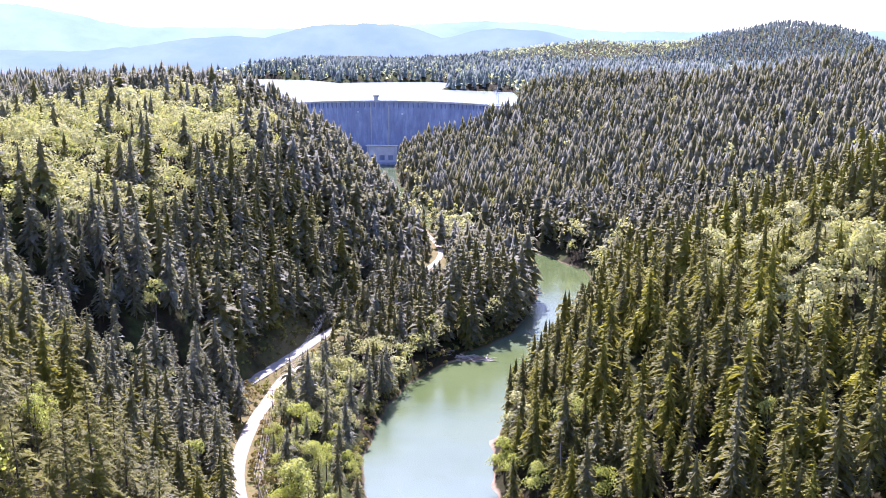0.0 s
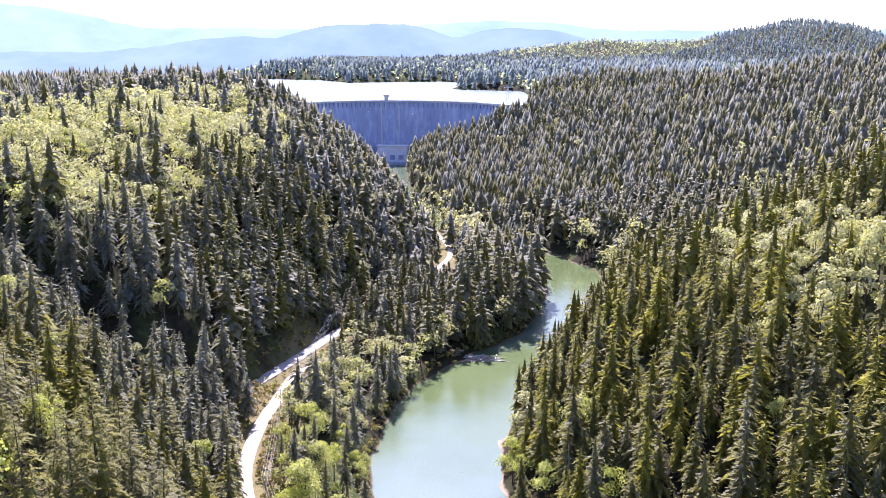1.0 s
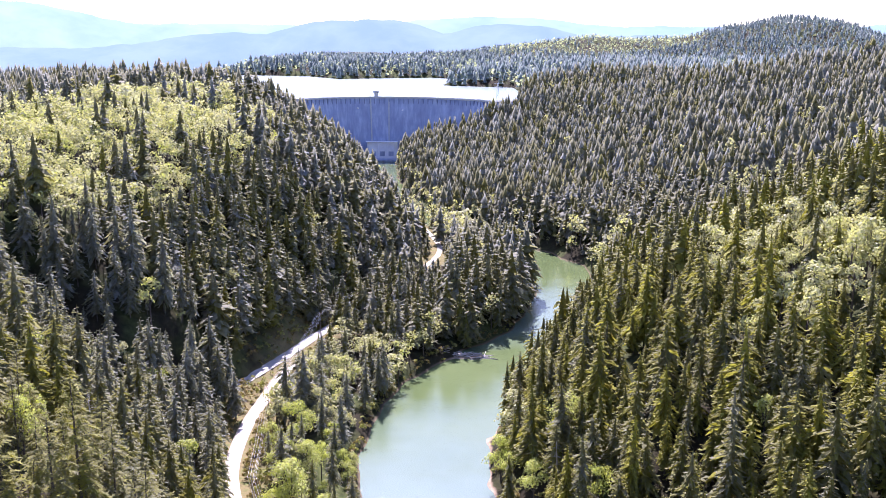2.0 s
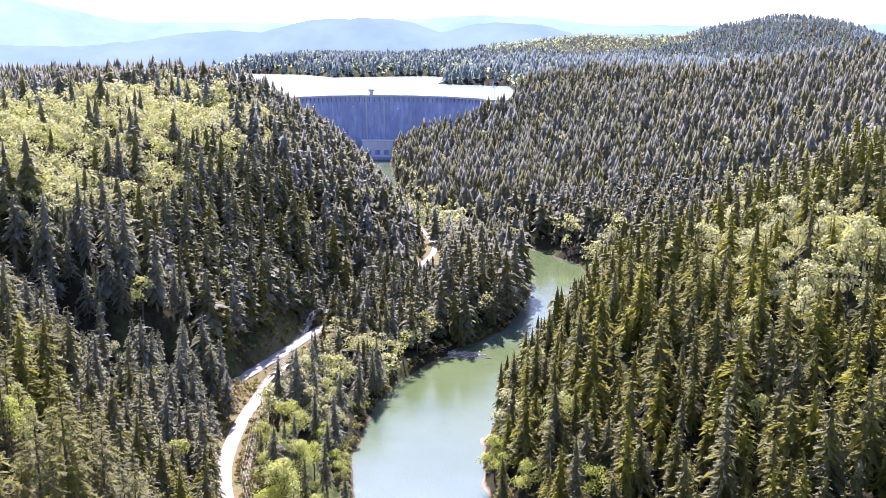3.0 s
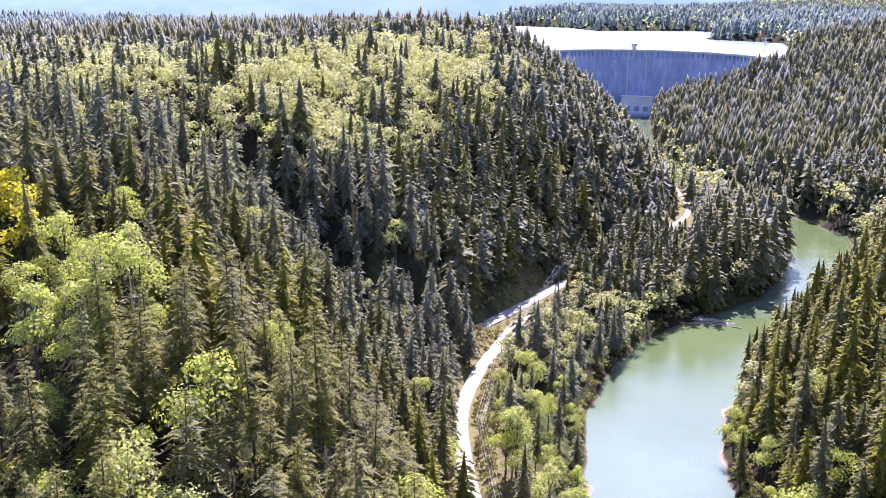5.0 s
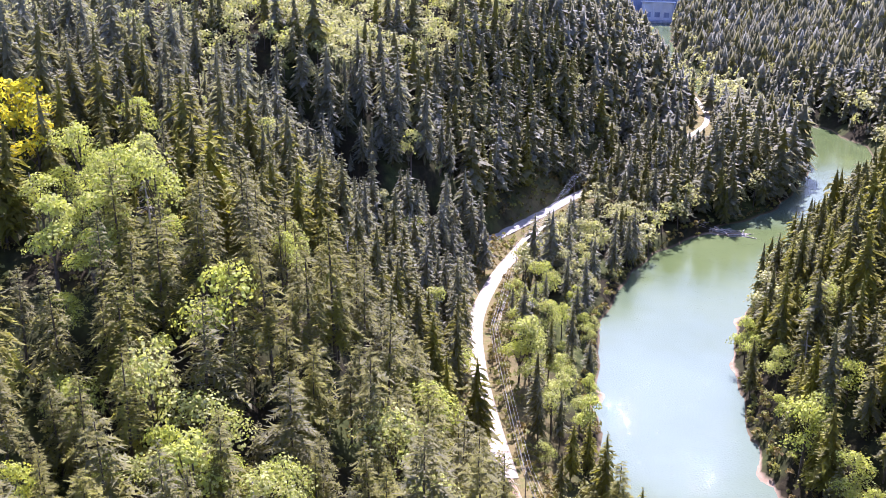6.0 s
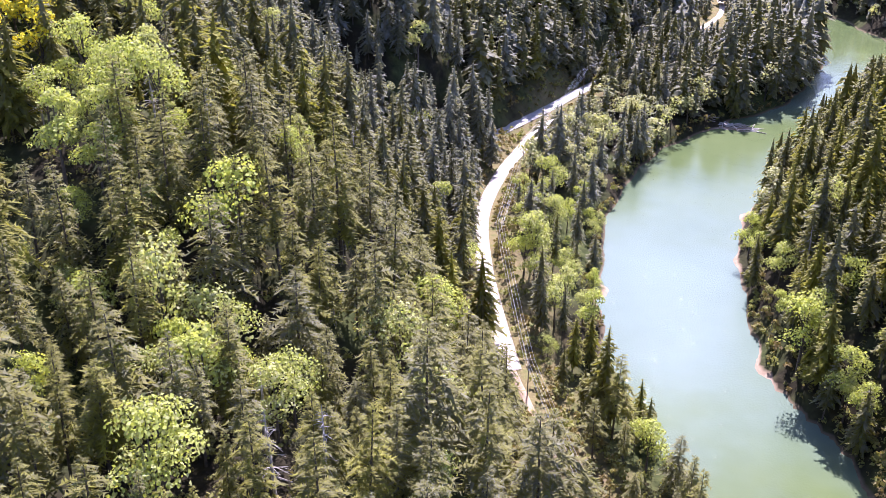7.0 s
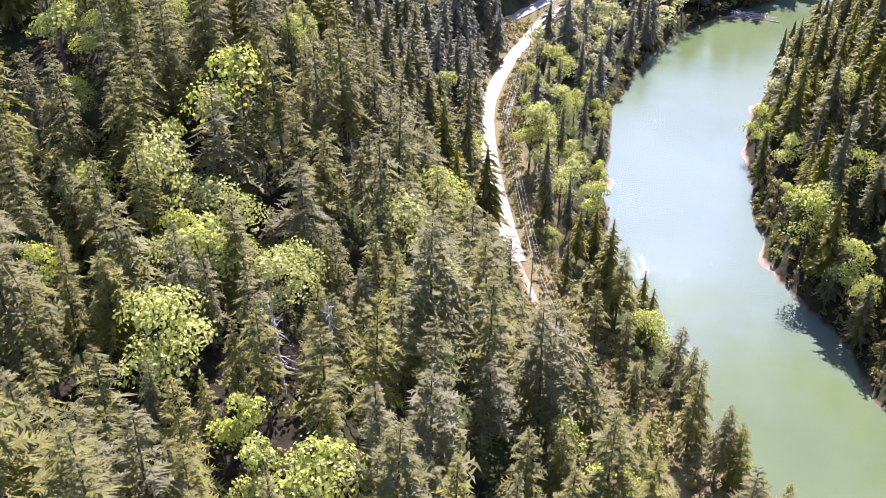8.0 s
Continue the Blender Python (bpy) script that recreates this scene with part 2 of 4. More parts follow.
def along(line, x, y, values=None):
    """Distance to a polyline, the side (+1: to its left), and a value carried along it."""
    best = np.full(x.shape, 1e9)
    side = np.ones(x.shape)
    carried = np.zeros(x.shape)
    for i in range(len(line) - 1):
        ax, ay = line[i]
        dx, dy = line[i + 1] - line[i]
        t = np.clip(((x - ax) * dx + (y - ay) * dy) / (dx * dx + dy * dy), 0, 1)
        px, py = x - ax - t * dx, y - ay - t * dy
        d = np.hypot(px, py)
        near = d < best
        best = np.where(near, d, best)
        side = np.where(near, np.sign(dx * py - dy * px + 1e-9), side)
        if values is not None:
            carried = np.where(near, values[i] + t * (values[i + 1] - values[i]), carried)
    return best, side, carried


def waves(x, y, size, seed):
    """Smooth uneven ground: sums of turned sines, about -1 to 1."""
    r = np.random.RandomState(seed)
    s = np.zeros(x.shape)
    for k in range(7):
        a, ph, f = r.uniform(0, 6.28), r.uniform(0, 6.28), r.uniform(0.6, 1.9) / size
        s = s + np.sin((x * math.cos(a) + y * math.sin(a)) * f * 6.28 + ph)
    return s / 3.2


def blob(x, y, cx, cy, sx, sy):
    return np.exp(-((x - cx) / sx) ** 2 / 2 - ((y - cy) / sy) ** 2 / 2)


DAM_X, DAM_Y, DAM_R, CREST = -68.0, 1235.0, 149.0, 87.0
LAKE_Z = 84.0
LAKE_LINE = np.array([(-205, 1330), (-150, 1372), (-70, 1386), (10, 1372), (65, 1335), (100, 1345), (118, 1450), (120, 1722), (0, 1788), (-6, 1806), (50, 1850), (60, 2010),
                      (-20, 2190), (-130, 2130), (-222, 2062), (-300, 2200), (-480, 2260), (-720, 2150), (-800, 1900), (-560, 1560), (-330, 1420)], float)


def inside(line, x, y):
    hit = np.zeros(x.shape, bool)
    n = len(line)
    for i in range(n):
        (ax, ay), (bx, by) = line[i], line[(i + 1) % n]
        cross = (ay > y) != (by > y)
        hit ^= cross & (x < (bx - ax) * (y - ay) / (by - ay + 1e-12) + ax)
    return hit


WIRE_LINE = np.array([(44, 98), (16, 134), (-10, 175), (-33, 222), (-61, 303), (-71, 388), (-63, 496), (-46, 564)], float)
SHOALS = ((-25, 299, 4.5, 6), (23, 338, 4.5, 8), (23, 378, 3.5, 7), (31, 268, 4, 8), (13, 489, 12, 5.0), (80, 560, 4, 6), (-12, 238, 4, 6))


GULLY = np.array([(-78, 338), (-150, 352), (-240, 392), (-340, 400)], float)


def height(x, y):
    x, y = np.asarray(x, float), np.asarray(y, float)
    d, side, half = along(RIVER_LINE, x, y, RIVER_HALF)
    e = d - half - 2.0 * waves(x, y, 45, 5)
    bank = np.where(e > 0, 1 - np.exp(-np.maximum(e, 0) / 6), 0)
    dr, rside, _ = along(ROAD_LINE, x, y)
    df = np.where(rside > 0, np.maximum(dr - 8, 0), 0)
    # left: a low bench with the road, then a steep wooded slope; a gully parts the near ridge from the spur behind it
    crest = 58 + 40 * smooth((y - 90) / 130) + 5 * smooth((y - 300) / 170) - 18 * smooth((y - 1000) / 300)
    left = 7 * bank + crest * (1 - np.exp(-(df / (56 + 26 * smooth((y - 560) / 160))) ** 1.2))
    gully, _, _ = along(GULLY, x, y)
    left = left - 30 * np.exp(-(gully / 26) ** 2) * smooth(df / 45)
    left = left + 14 * blob(x, y, -165, 735, 70, 130) * smooth(df / 60) - 8 * smooth((-x - 210) / 120) - 26 * smooth((-x - 420) / 500)
    # right: a steep spur close by, then a long slope to a ridge
    er = np.maximum(e, 0)
    right = 9 * (1 - np.exp(-er / 12)) + 172 * np.tanh(0.22 * er / 172) * (1 - 0.85 * smooth((y - 1270) / 360))
    right = right + 62 * (1 - np.exp(-er / 105)) * (1 - smooth((y - 450 - 0.35 * er) / 210))
    right = right + 15 * smooth((y - 1030) / 240) * (1 - np.exp(-er / 60))
    right = right + 16 * blob(x, y, 112, 1255, 42, 70)
    h = np.where(side > 0, left, right)
    h = h + 3.5 * waves(x, y, 95, 2) * smooth(e / 60) + 1.2 * waves(x, y, 28, 3) * smooth(e / 25)
    flat = 1 - smooth((dr - 4.5) / 7)
    h = h * (1 - flat) + ROAD_Z * flat
    du, _, _ = along(UPPER_ROAD, x, y)
    flat = 1 - smooth((du - 3.5) / 4)
    h = h * (1 - flat) + (ROAD_Z + 2.0) * flat
    h = np.where(e < 0, np.maximum(-4, e * 0.55), h)
    for cx, cy, sx, sy in SHOALS:
        h = np.where(e < 2, np.maximum(h, -1.3 + 2.3 * blob(x, y, cx, cy, sx * 0.85, sy * 0.85)), h)
    # the country beyond the dam
    arc = DAM_Y + np.sqrt(np.maximum(DAM_R ** 2 - (x - DAM_X) ** 2, (DAM_R * 0.45) ** 2))
    far = smooth((y - arc - 6) / 45)
    dl, _, _ = along(np.vstack([LAKE_LINE, LAKE_LINE[:1]]), x, y)
    wet = inside(LAKE_LINE, x, y)
    land = 85 + 20 * (1 - np.exp(-dl / 45)) + 0.006 * np.maximum(y - 2000, 0) - (28 + 0.05 * np.clip(y - 1900, 0, 3500)) * smooth((-x - 420) / 300) + 4 * waves(x, y, 260, 9) * smooth(dl / 100)
    land = land + 62 * blob(x, y, 430, 2950, 230, 260) + 120 * blob(x, y, 1010, 2850, 210, 260)
    land = np.maximum(land, 9)
    land = np.where(wet, 85 - np.minimum(dl * 0.5, 9), land)
    hill = h * (1 - smooth((y - 1480) / 420)) + land * smooth((y - 1480) / 420)
    keep = np.where(wet, 0, smooth(dl / 40)) * (1 - smooth((y - 1480) / 420))
    beyond = land * (1 - keep) + np.maximum(hill, land) * keep
    return h * (1 - far) + beyond * far


def mesh_from(name, verts, tris, mats, mat_index=None, smooth_faces=False):
    me = bpy.data.meshes.new(name)
    verts, tris = np.asarray(verts, np.float32), np.asarray(tris, np.int32)
    k = tris.shape[1]
    me.vertices.add(len(verts))
    me.vertices.foreach_set("co", verts.ravel())
    me.loops.add(tris.size)
    me.loops.foreach_set("vertex_index", tris.ravel())
    me.polygons.add(len(tris))
    me.polygons.foreach_set("loop_start", np.arange(0, tris.size, k, dtype=np.int32))
    if mat_index is not None:
        me.polygons.foreach_set("material_index", np.asarray(mat_index, np.int32))
    me.polygons.foreach_set("use_smooth", np.full(len(tris), smooth_faces))
    for m in mats:
        me.materials.append(m)
    me.update(calc_edges=True)
    return me


def spaced(spans):
    out = []
    for a, b, step in spans:
        out.extend(np.arange(a, b, step))
    out.append(spans[-1][1])
    return np.array(out)


def grid_faces(nx, ny):
    i = np.arange(nx - 1)[None, :] + nx * np.arange(ny - 1)[:, None]
    i = i.ravel()
    return np.stack([i, i + 1, i + nx + 1, i + nx], -1)


# ---------------------------------------------------------------- ground, road, water
gx = spaced([(-4900, -900, 160), (-900, -400, 16), (-400, -140, 7), (-140, 140, 4.0), (140, 420, 7), (420, 900, 16), (900, 4900, 160)])
gy = spaced([(-4900, -300, 180), (-300, 120, 14), (120, 560, 4.2), (560, 1000, 6), (1000, 1450, 8), (1450, 2400, 16), (2400, 3400, 40), (3400, 4900, 120)])
GX, GY = np.meshgrid(gx, gy)
GZ = height(GX, GY)
ground = new("ground", mesh_from("ground", np.stack([GX.ravel(), GY.ravel(), GZ.ravel()], -1), grid_faces(len(gx), len(gy)), [GROUND], None, True))
near_road, _, _ = along(ROAD_LINE, GX, GY)
near_road = np.minimum(near_road, along(WIRE_LINE[:5], GX, GY)[0] + 3)
dry = (1 - smooth((near_road - 6) / 16 + 0.25 * waves(GX, GY, 20, 8))) * 0.9
ground.data.attributes.new("dry_grass", 'FLOAT', 'POINT').data.foreach_set("value", dry.ravel().astype(np.float32))
pale = sum(blob(GX, GY, c[0], c[1], c[2] * 1.1, c[3] * 1.1) for c in SHOALS)
ground.data.attributes.new("shoal", 'FLOAT', 'POINT').data.foreach_set("value", np.clip(pale * 1.4, 0, 1).ravel().astype(np.float32))
tagged(ground, "forest floor of brown duff, moss and dry grass", "ground", kind="structure")


def strip(name, line, half, z, mat, steps=6, crown=0.1):
    """A road or a stretch of water along a polyline; half may change along it."""
    pts, hs = [], []
    half = np.broadcast_to(half, len(line))
    for i in range(len(line) - 1):
        p0, p1, p2, p3 = line[max(i - 1, 0)], line[i], line[i + 1], line[min(i + 2, len(line) - 1)]
        for k in range(steps):
            t = k / steps
            pts.append(0.5 * ((2 * p1) + (p2 - p0) * t + (2 * p0 - 5 * p1 + 4 * p2 - p3) * t * t + (3 * p1 - p0 - 3 * p2 + p3) * t ** 3))
            hs.append(half[i] + (half[i + 1] - half[i]) * t)
    pts.append(line[-1])
    hs.append(half[-1])
    pts, hs = np.array(pts), np.array(hs)
    tan = np.gradient(pts, axis=0)
    tan /= np.linalg.norm(tan, axis=1)[:, None]
    nor = np.stack([-tan[:, 1], tan[:, 0]], -1)
    across = np.array([-1.06, -1, -0.5, 0, 0.5, 1, 1.06])
    lift = np.array([-0.5, 0, 0.6, 1, 0.6, 0, -0.5]) * crown
    v = []
    for p, nn, hh in zip(pts, nor, hs):
        for a, lf in zip(across, lift):
            q = p + nn * a * hh
            v.append((q[0], q[1], z + lf))
    me = mesh_from(name, v, grid_faces(len(across), len(pts))[:, ::-1], [mat], None, True)
    me.attributes.new("across", 'FLOAT', 'POINT').data.foreach_set("value", np.tile(across, len(pts)).astype(np.float32))
    return new(name, me)


tagged(strip("road", ROAD_LINE[5:18], np.where(np.arange(13) < 9, 2.7, 2.0), ROAD_Z + 0.16, ROADBED), "pale gravel road winding along the river", "road", kind="structure")
tagged(strip("trail", TRAIL, np.array([0.3, 0.6, 0.85, 1.1]), ROAD_Z + 0.12, DIRT), "narrow tan dirt trail below the power line", "trail", kind="structure")
tagged(strip("side_road", UPPER_ROAD, 3.0, ROAD_Z + 2.16, ASPHALT), "grey worn road above the gravel road", "road", kind="structure")
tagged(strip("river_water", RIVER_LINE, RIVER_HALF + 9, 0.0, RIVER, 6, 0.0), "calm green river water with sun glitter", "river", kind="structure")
lb = bmesh.new()
lb.faces.new([lb.verts.new((x, y, LAKE_Z)) for x, y in LAKE_LINE])
lake_mesh = bpy.data.meshes.new("lake_water")
lb.to_mesh(lake_mesh)
lb.free()
lake_mesh.materials.append(LAKE)
tagged(new("lake_water", lake_mesh), "bright reservoir water behind the dam", "lake", kind="structure")


def ridge(name, mat, dist, peaks, base, az0, az1, seed, label):
    """A far mountain range as a slope with depth, its skyline made of a few peaks."""
    az = np.linspace(az0, az1, 220)
    el = np.full(az.shape, base)
    for a, e, s in peaks:
        el = np.maximum(el, base + (e - base) * np.exp(-((az - a) / s) ** 2))
    r = np.random.RandomState(seed)
    for k in range(26):
        el = el + 0.03 / (1 + k * 0.35) * np.sin(az * (0.5 + k * 0.45) + r.uniform(0, 6.28))
    v = []
    for step in range(14):
        u = step / 13
        d = dist - 420 * (1 - u)
        for a, e in zip(az, el):
            top = 160 + dist * math.tan(radians(e))
            z = 4 + (top - 4) * (u ** 0.6) + (6 * math.sin(a * 9 + u * 7) + 5 * math.sin(a * 23 + u * 15 + seed)) * (1 - u) * u * 3
            v.append((d * math.sin(radians(a)), d * math.cos(radians(a)), z))
    me = mesh_from(name, v, grid_faces(len(az), 14), [mat], None, True)
    return tagged(new(name, me), label, "mountains", kind="structure")


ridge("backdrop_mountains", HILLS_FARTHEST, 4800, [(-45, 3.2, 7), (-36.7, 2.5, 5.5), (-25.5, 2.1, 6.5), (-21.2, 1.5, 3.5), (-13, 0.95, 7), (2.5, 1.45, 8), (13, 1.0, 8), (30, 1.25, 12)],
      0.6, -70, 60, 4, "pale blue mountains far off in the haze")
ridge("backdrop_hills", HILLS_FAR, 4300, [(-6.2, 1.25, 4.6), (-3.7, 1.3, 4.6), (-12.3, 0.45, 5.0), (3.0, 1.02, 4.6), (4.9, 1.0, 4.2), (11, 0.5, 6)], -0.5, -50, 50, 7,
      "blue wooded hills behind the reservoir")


# ---------------------------------------------------------------- the dam
def part(name, bm, mat, parent, label=""):
    me = bpy.data.meshes.new(name)
    bm.normal_update()
    bm.to_mesh(me)
    bm.free()
    for m in (mat if isinstance(mat, (list, tuple)) else [mat]):
        me.materials.append(m)
    ob = new(name, me)
    ob.parent = parent
    if label:
        ob["label"] = label
    return ob


def box(bm, cx, cy, cz, sx, sy, sz, turn=0.0, bevel=0.0):
    m = Matrix.Translation((cx, cy, cz)) @ Matrix.Rotation(turn, 4, 'Z') @ Matrix.Diagonal((sx, sy, sz, 1))
    made = bmesh.ops.create_cube(bm, size=1, matrix=m)["verts"]
    if bevel:
        edges = list({e for v in made for e in v.link_edges})
        bmesh.ops.bevel(bm, geom=edges, offset=bevel, segments=1, affect='EDGES')
    return made


def dam_point(a, r, z):
    return (DAM_X + r * math.sin(a), DAM_Y + r * math.cos(a), z)


def arc_wall(a0, a1, n, rows):
    """A curved solid: rows of (outer radius, inner radius, z) from the foot up."""
    bm = bmesh.new()
    ring = []
    for r1, r0, z in rows:
        ring.append(([bm.verts.new(dam_point(a0 + (a1 - a0) * i / n, r1, z)) for i in range(n + 1)],
                     [bm.verts.new(dam_point(a0 + (a1 - a0) * i / n, r0, z)) for i in range(n + 1)]))
    for (o0, i0), (o1, i1) in zip(ring, ring[1:]):
        for k in range(n):
            bm.faces.new((i0[k], i0[k + 1], i1[k + 1], i1[k]))
            bm.faces.new((o0[k + 1], o0[k], o1[k], o1[k + 1]))
        bm.faces.new((o0[0], i0[0], i1[0], o1[0]))
        bm.faces.new((i0[n], o0[n], o1[n], i1[n]))
    o, i = ring[-1]
    for k in range(n):
        bm.faces.new((i[k], i[k + 1], o[k + 1], o[k]))
    return bm


SPAN = radians(63)
dam = new("arch_dam")
tagged(dam, "tall curved concrete arch dam with stained face", "dam")
LIFTS = 12
rows = []
for k in range(LIFTS + 1):
    u = k / LIFTS
    rows.append((DAM_R + 3, DAM_R - 22 + 18 * u ** 0.7, -6 + (CREST - 4 + 6) * u))
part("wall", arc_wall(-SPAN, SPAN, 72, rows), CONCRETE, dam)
part("crest_road", arc_wall(-SPAN, SPAN, 72, [(DAM_R + 3.2, DAM_R - 5.2, CREST - 3.98), (DAM_R + 3.2, DAM_R - 5.2, CREST - 2.8)]), CLEAN_CONCRETE, dam, "pale concrete crest slab")
part("parapet", arc_wall(-SPAN, SPAN, 72, [(DAM_R - 4.7, DAM_R - 5.2, CREST - 2.79), (DAM_R - 4.7, DAM_R - 5.2, CREST - 1.7)]), CLEAN_CONCRETE, dam)
part("parapet", arc_wall(-SPAN, SPAN, 72, [(DAM_R + 3.2, DAM_R + 2.7, CREST - 2.79), (DAM_R + 3.2, DAM_R + 2.7, CREST - 1.7)]), CLEAN_CONCRETE, dam)
bracket = None
for k in range(46):
    a = -SPAN + (k + 0.5) * 2 * SPAN / 46
    if bracket is None:
        bm = bmesh.new()
        vs = [bm.verts.new(c) for c in ((-0.6, 0, 0), (0.6, 0, 0), (0.6, -2.0, 0), (-0.6, -2.0, 0), (-0.5, 0, -13), (0.5, 0, -13), (0.5, -0.25, -13), (-0.5, -0.25, -13))]
        for f in ((0, 1, 2, 3), (7, 6, 5, 4), (3, 2, 6, 7), (0, 4, 5, 1), (1, 5, 6, 2), (0, 3, 7, 4)):
            bm.faces.new([vs[i] for i in f])
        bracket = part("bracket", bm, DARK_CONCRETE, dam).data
        ob = bpy.data.objects["bracket"]
    else:
        ob = new("bracket", bracket)
        ob.parent = dam
    ob.matrix_basis = Matrix.Translation(dam_point(a, DAM_R - 4.0, CREST - 4.0)) @ Matrix.Rotation(-a, 4, 'Z')

# gate tower on the crest, outlet block at the foot, wing wall
A_TOWER = math.asin((-96 - DAM_X) / DAM_R)
tx, ty, _ = dam_point(A_TOWER, DAM_R + 4.5, 0)
tower = new("gate_tower")
tagged(tower, "small concrete gate tower with overhanging roof on the dam crest", "tower")
bm = bmesh.new()
box(bm, tx, ty, CREST - 4.0, 5.0, 5.0, 14, -A_TOWER, 0.15)
part("wall", bm, CLEAN_CONCRETE, tower)
bm = bmesh.new()
box(bm, tx, ty, CREST + 4.2, 7.6, 7.0, 2.4, -A_TOWER, 0.2)
part("hoist_room", bm, CLEAN_CONCRETE, tower)
bm = bmesh.new()
box(bm, tx, ty, CREST + 5.7, 8.4, 7.8, 0.6, -A_TOWER, 0.15)
part("roof", bm, CONCRETE, tower)
for s in (-1, 1):
    bm = bmesh.new()
    box(bm, tx + s * 1.7, ty - 3.45, CREST + 4.3, 1.4, 0.2, 1.3, -A_TOWER)
    part("window", bm, GLASS, tower)

outlet = new("outlet_house")
tagged(outlet, "pale concrete outlet block at the foot of the dam", "outlet block")
bm = bmesh.new()
box(bm, -86, DAM_Y + DAM_R - 29, 10, 42, 16, 30, 0, 0.3)
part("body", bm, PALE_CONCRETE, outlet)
for k in range(4):
    bm = bmesh.new()
    box(bm, -104 + k * 12, DAM_Y + DAM_R - 37.4, 10.5, 2.0, 1.2, 29, 0, 0.15)
    part("pier", bm, PALE_CONCRETE, outlet)
for k in range(3):
    bm = bmesh.new()
    box(bm, -98 + k * 12, DAM_Y + DAM_R - 37.2, 9.0, 7.0, 0.6, 6.5)
    part("gate", bm, CONCRETE, outlet, "dark outlet gate")
bm = bmesh.new()
box(bm, -86, DAM_Y + DAM_R - 37.5, 25.4, 45, 5, 0.8, 0, 0.1)
part("deck", bm, PALE_CONCRETE, outlet)
bm = bmesh.new()
box(bm, -88, DAM_Y + DAM_R - 44, -1, 60, 14, 7, 0, 0.3)
part("apron", bm, CONCRETE, outlet, "dark stained apron")
for x in (-105, -79):
    pilaster = arc_wall(math.asin((x - 0.9 - DAM_X) / DAM_R), math.asin((x + 0.9 - DAM_X) / DAM_R), 2,
                        [(DAM_R - 2, DAM_R - 22.7 + 18 * u ** 0.7, -6 + (CREST + 2) * u) for u in (0.28, 0.4, 0.52, 0.64, 0.76, 0.88, 1.0)])
    part("drain_rib", pilaster, CLEAN_CONCRETE, dam, "pale vertical drain rib")
for x, z in ((-124, 70), (-59, 67)):
    a = math.asin((x - DAM_X) / DAM_R)
    bm = bmesh.new()
    px, py, _ = dam_point(a, DAM_R - 8.4, 0)
    box(bm, px, py, z, 2.2, 2.6, 1.8, -a, 0.1)
    part("inspection_box", bm, PALEPAINT, dam, "white box on the dam face")

wing = new("wing_wall")
tagged(wing, "concrete wing wall and spillway block beside the dam", "wall")
wx, wy, _ = dam_point(SPAN, DAM_R - 2, 0)
bm = bmesh.new()
box(bm, wx + 26, wy + 9, CREST - 22, 56, 9, 38, radians(18), 0.3)
part("wall", bm, CONCRETE, wing)
bm = bmesh.new()
box(bm, wx + 26, wy + 9, CREST - 2.5, 57, 10, 1.0, radians(18), 0.1)
part("coping", bm, CLEAN_CONCRETE, wing)
house = new("valve_house")
tagged(house, "small pale flat-roofed valve house on the wooded abutment", "building")
vx, vy = 38, 1268
vz = float(height(vx, vy))
bm = bmesh.new()
box(bm, vx, vy, vz + 2.5, 11, 7, 9, radians(12), 0.1)
part("wall", bm, PALEPAINT, house)
bm = bmesh.new()
box(bm, vx, vy, vz + 7.3, 12, 8, 0.6, radians(12), 0.1)
part("roof", bm, CLEAN_CONCRETE, house)
bm = bmesh.new()
box(bm, vx + 1, vy - 3.5, vz + 4.5, 1.2, 0.2, 2.4, radians(12))
part("door", bm, STEEL, house)


# ---------------------------------------------------------------- trees
rng = np.random.RandomState(11)


class Shape:
    """Vertices and triangles with a material index, gathered piece by piece."""

    def __init__(self):
        self.v, self.t, self.m, self.n = [], [], [], 0

    def add(self, verts, tris, mat):
        self.v.append(np.asarray(verts, float))
        self.t.append(np.asarray(tris, int) + self.n)
        self.m.append(np.full(len(tris), mat))
        self.n += len(verts)

    def done(self):
        return np.vstack(self.v), np.vstack(self.t), np.concatenate(self.m)


def stem(sh, p0, p1, r0, r1, sides, mat, bend=0.0):
    p0, p1 = np.asarray(p0, float), np.asarray(p1, float)
    way = p1 - p0
    u = np.cross(way, (0.3, 0.9, 0.1))
    u /= np.linalg.norm(u)
    w = np.cross(way, u)
    w /= np.linalg.norm(w)
    a = np.arange(sides) * 6.2832 / sides
    ring = np.cos(a)[:, None] * u + np.sin(a)[:, None] * w
    v = np.vstack([p0 + ring * r0, p1 + ring * r1])
    i = np.arange(sides)
    j = (i + 1) % sides
    sh.add(v, np.vstack([np.stack([i, j, j + sides], -1), np.stack([i, j + sides, i + sides], -1)]), mat)


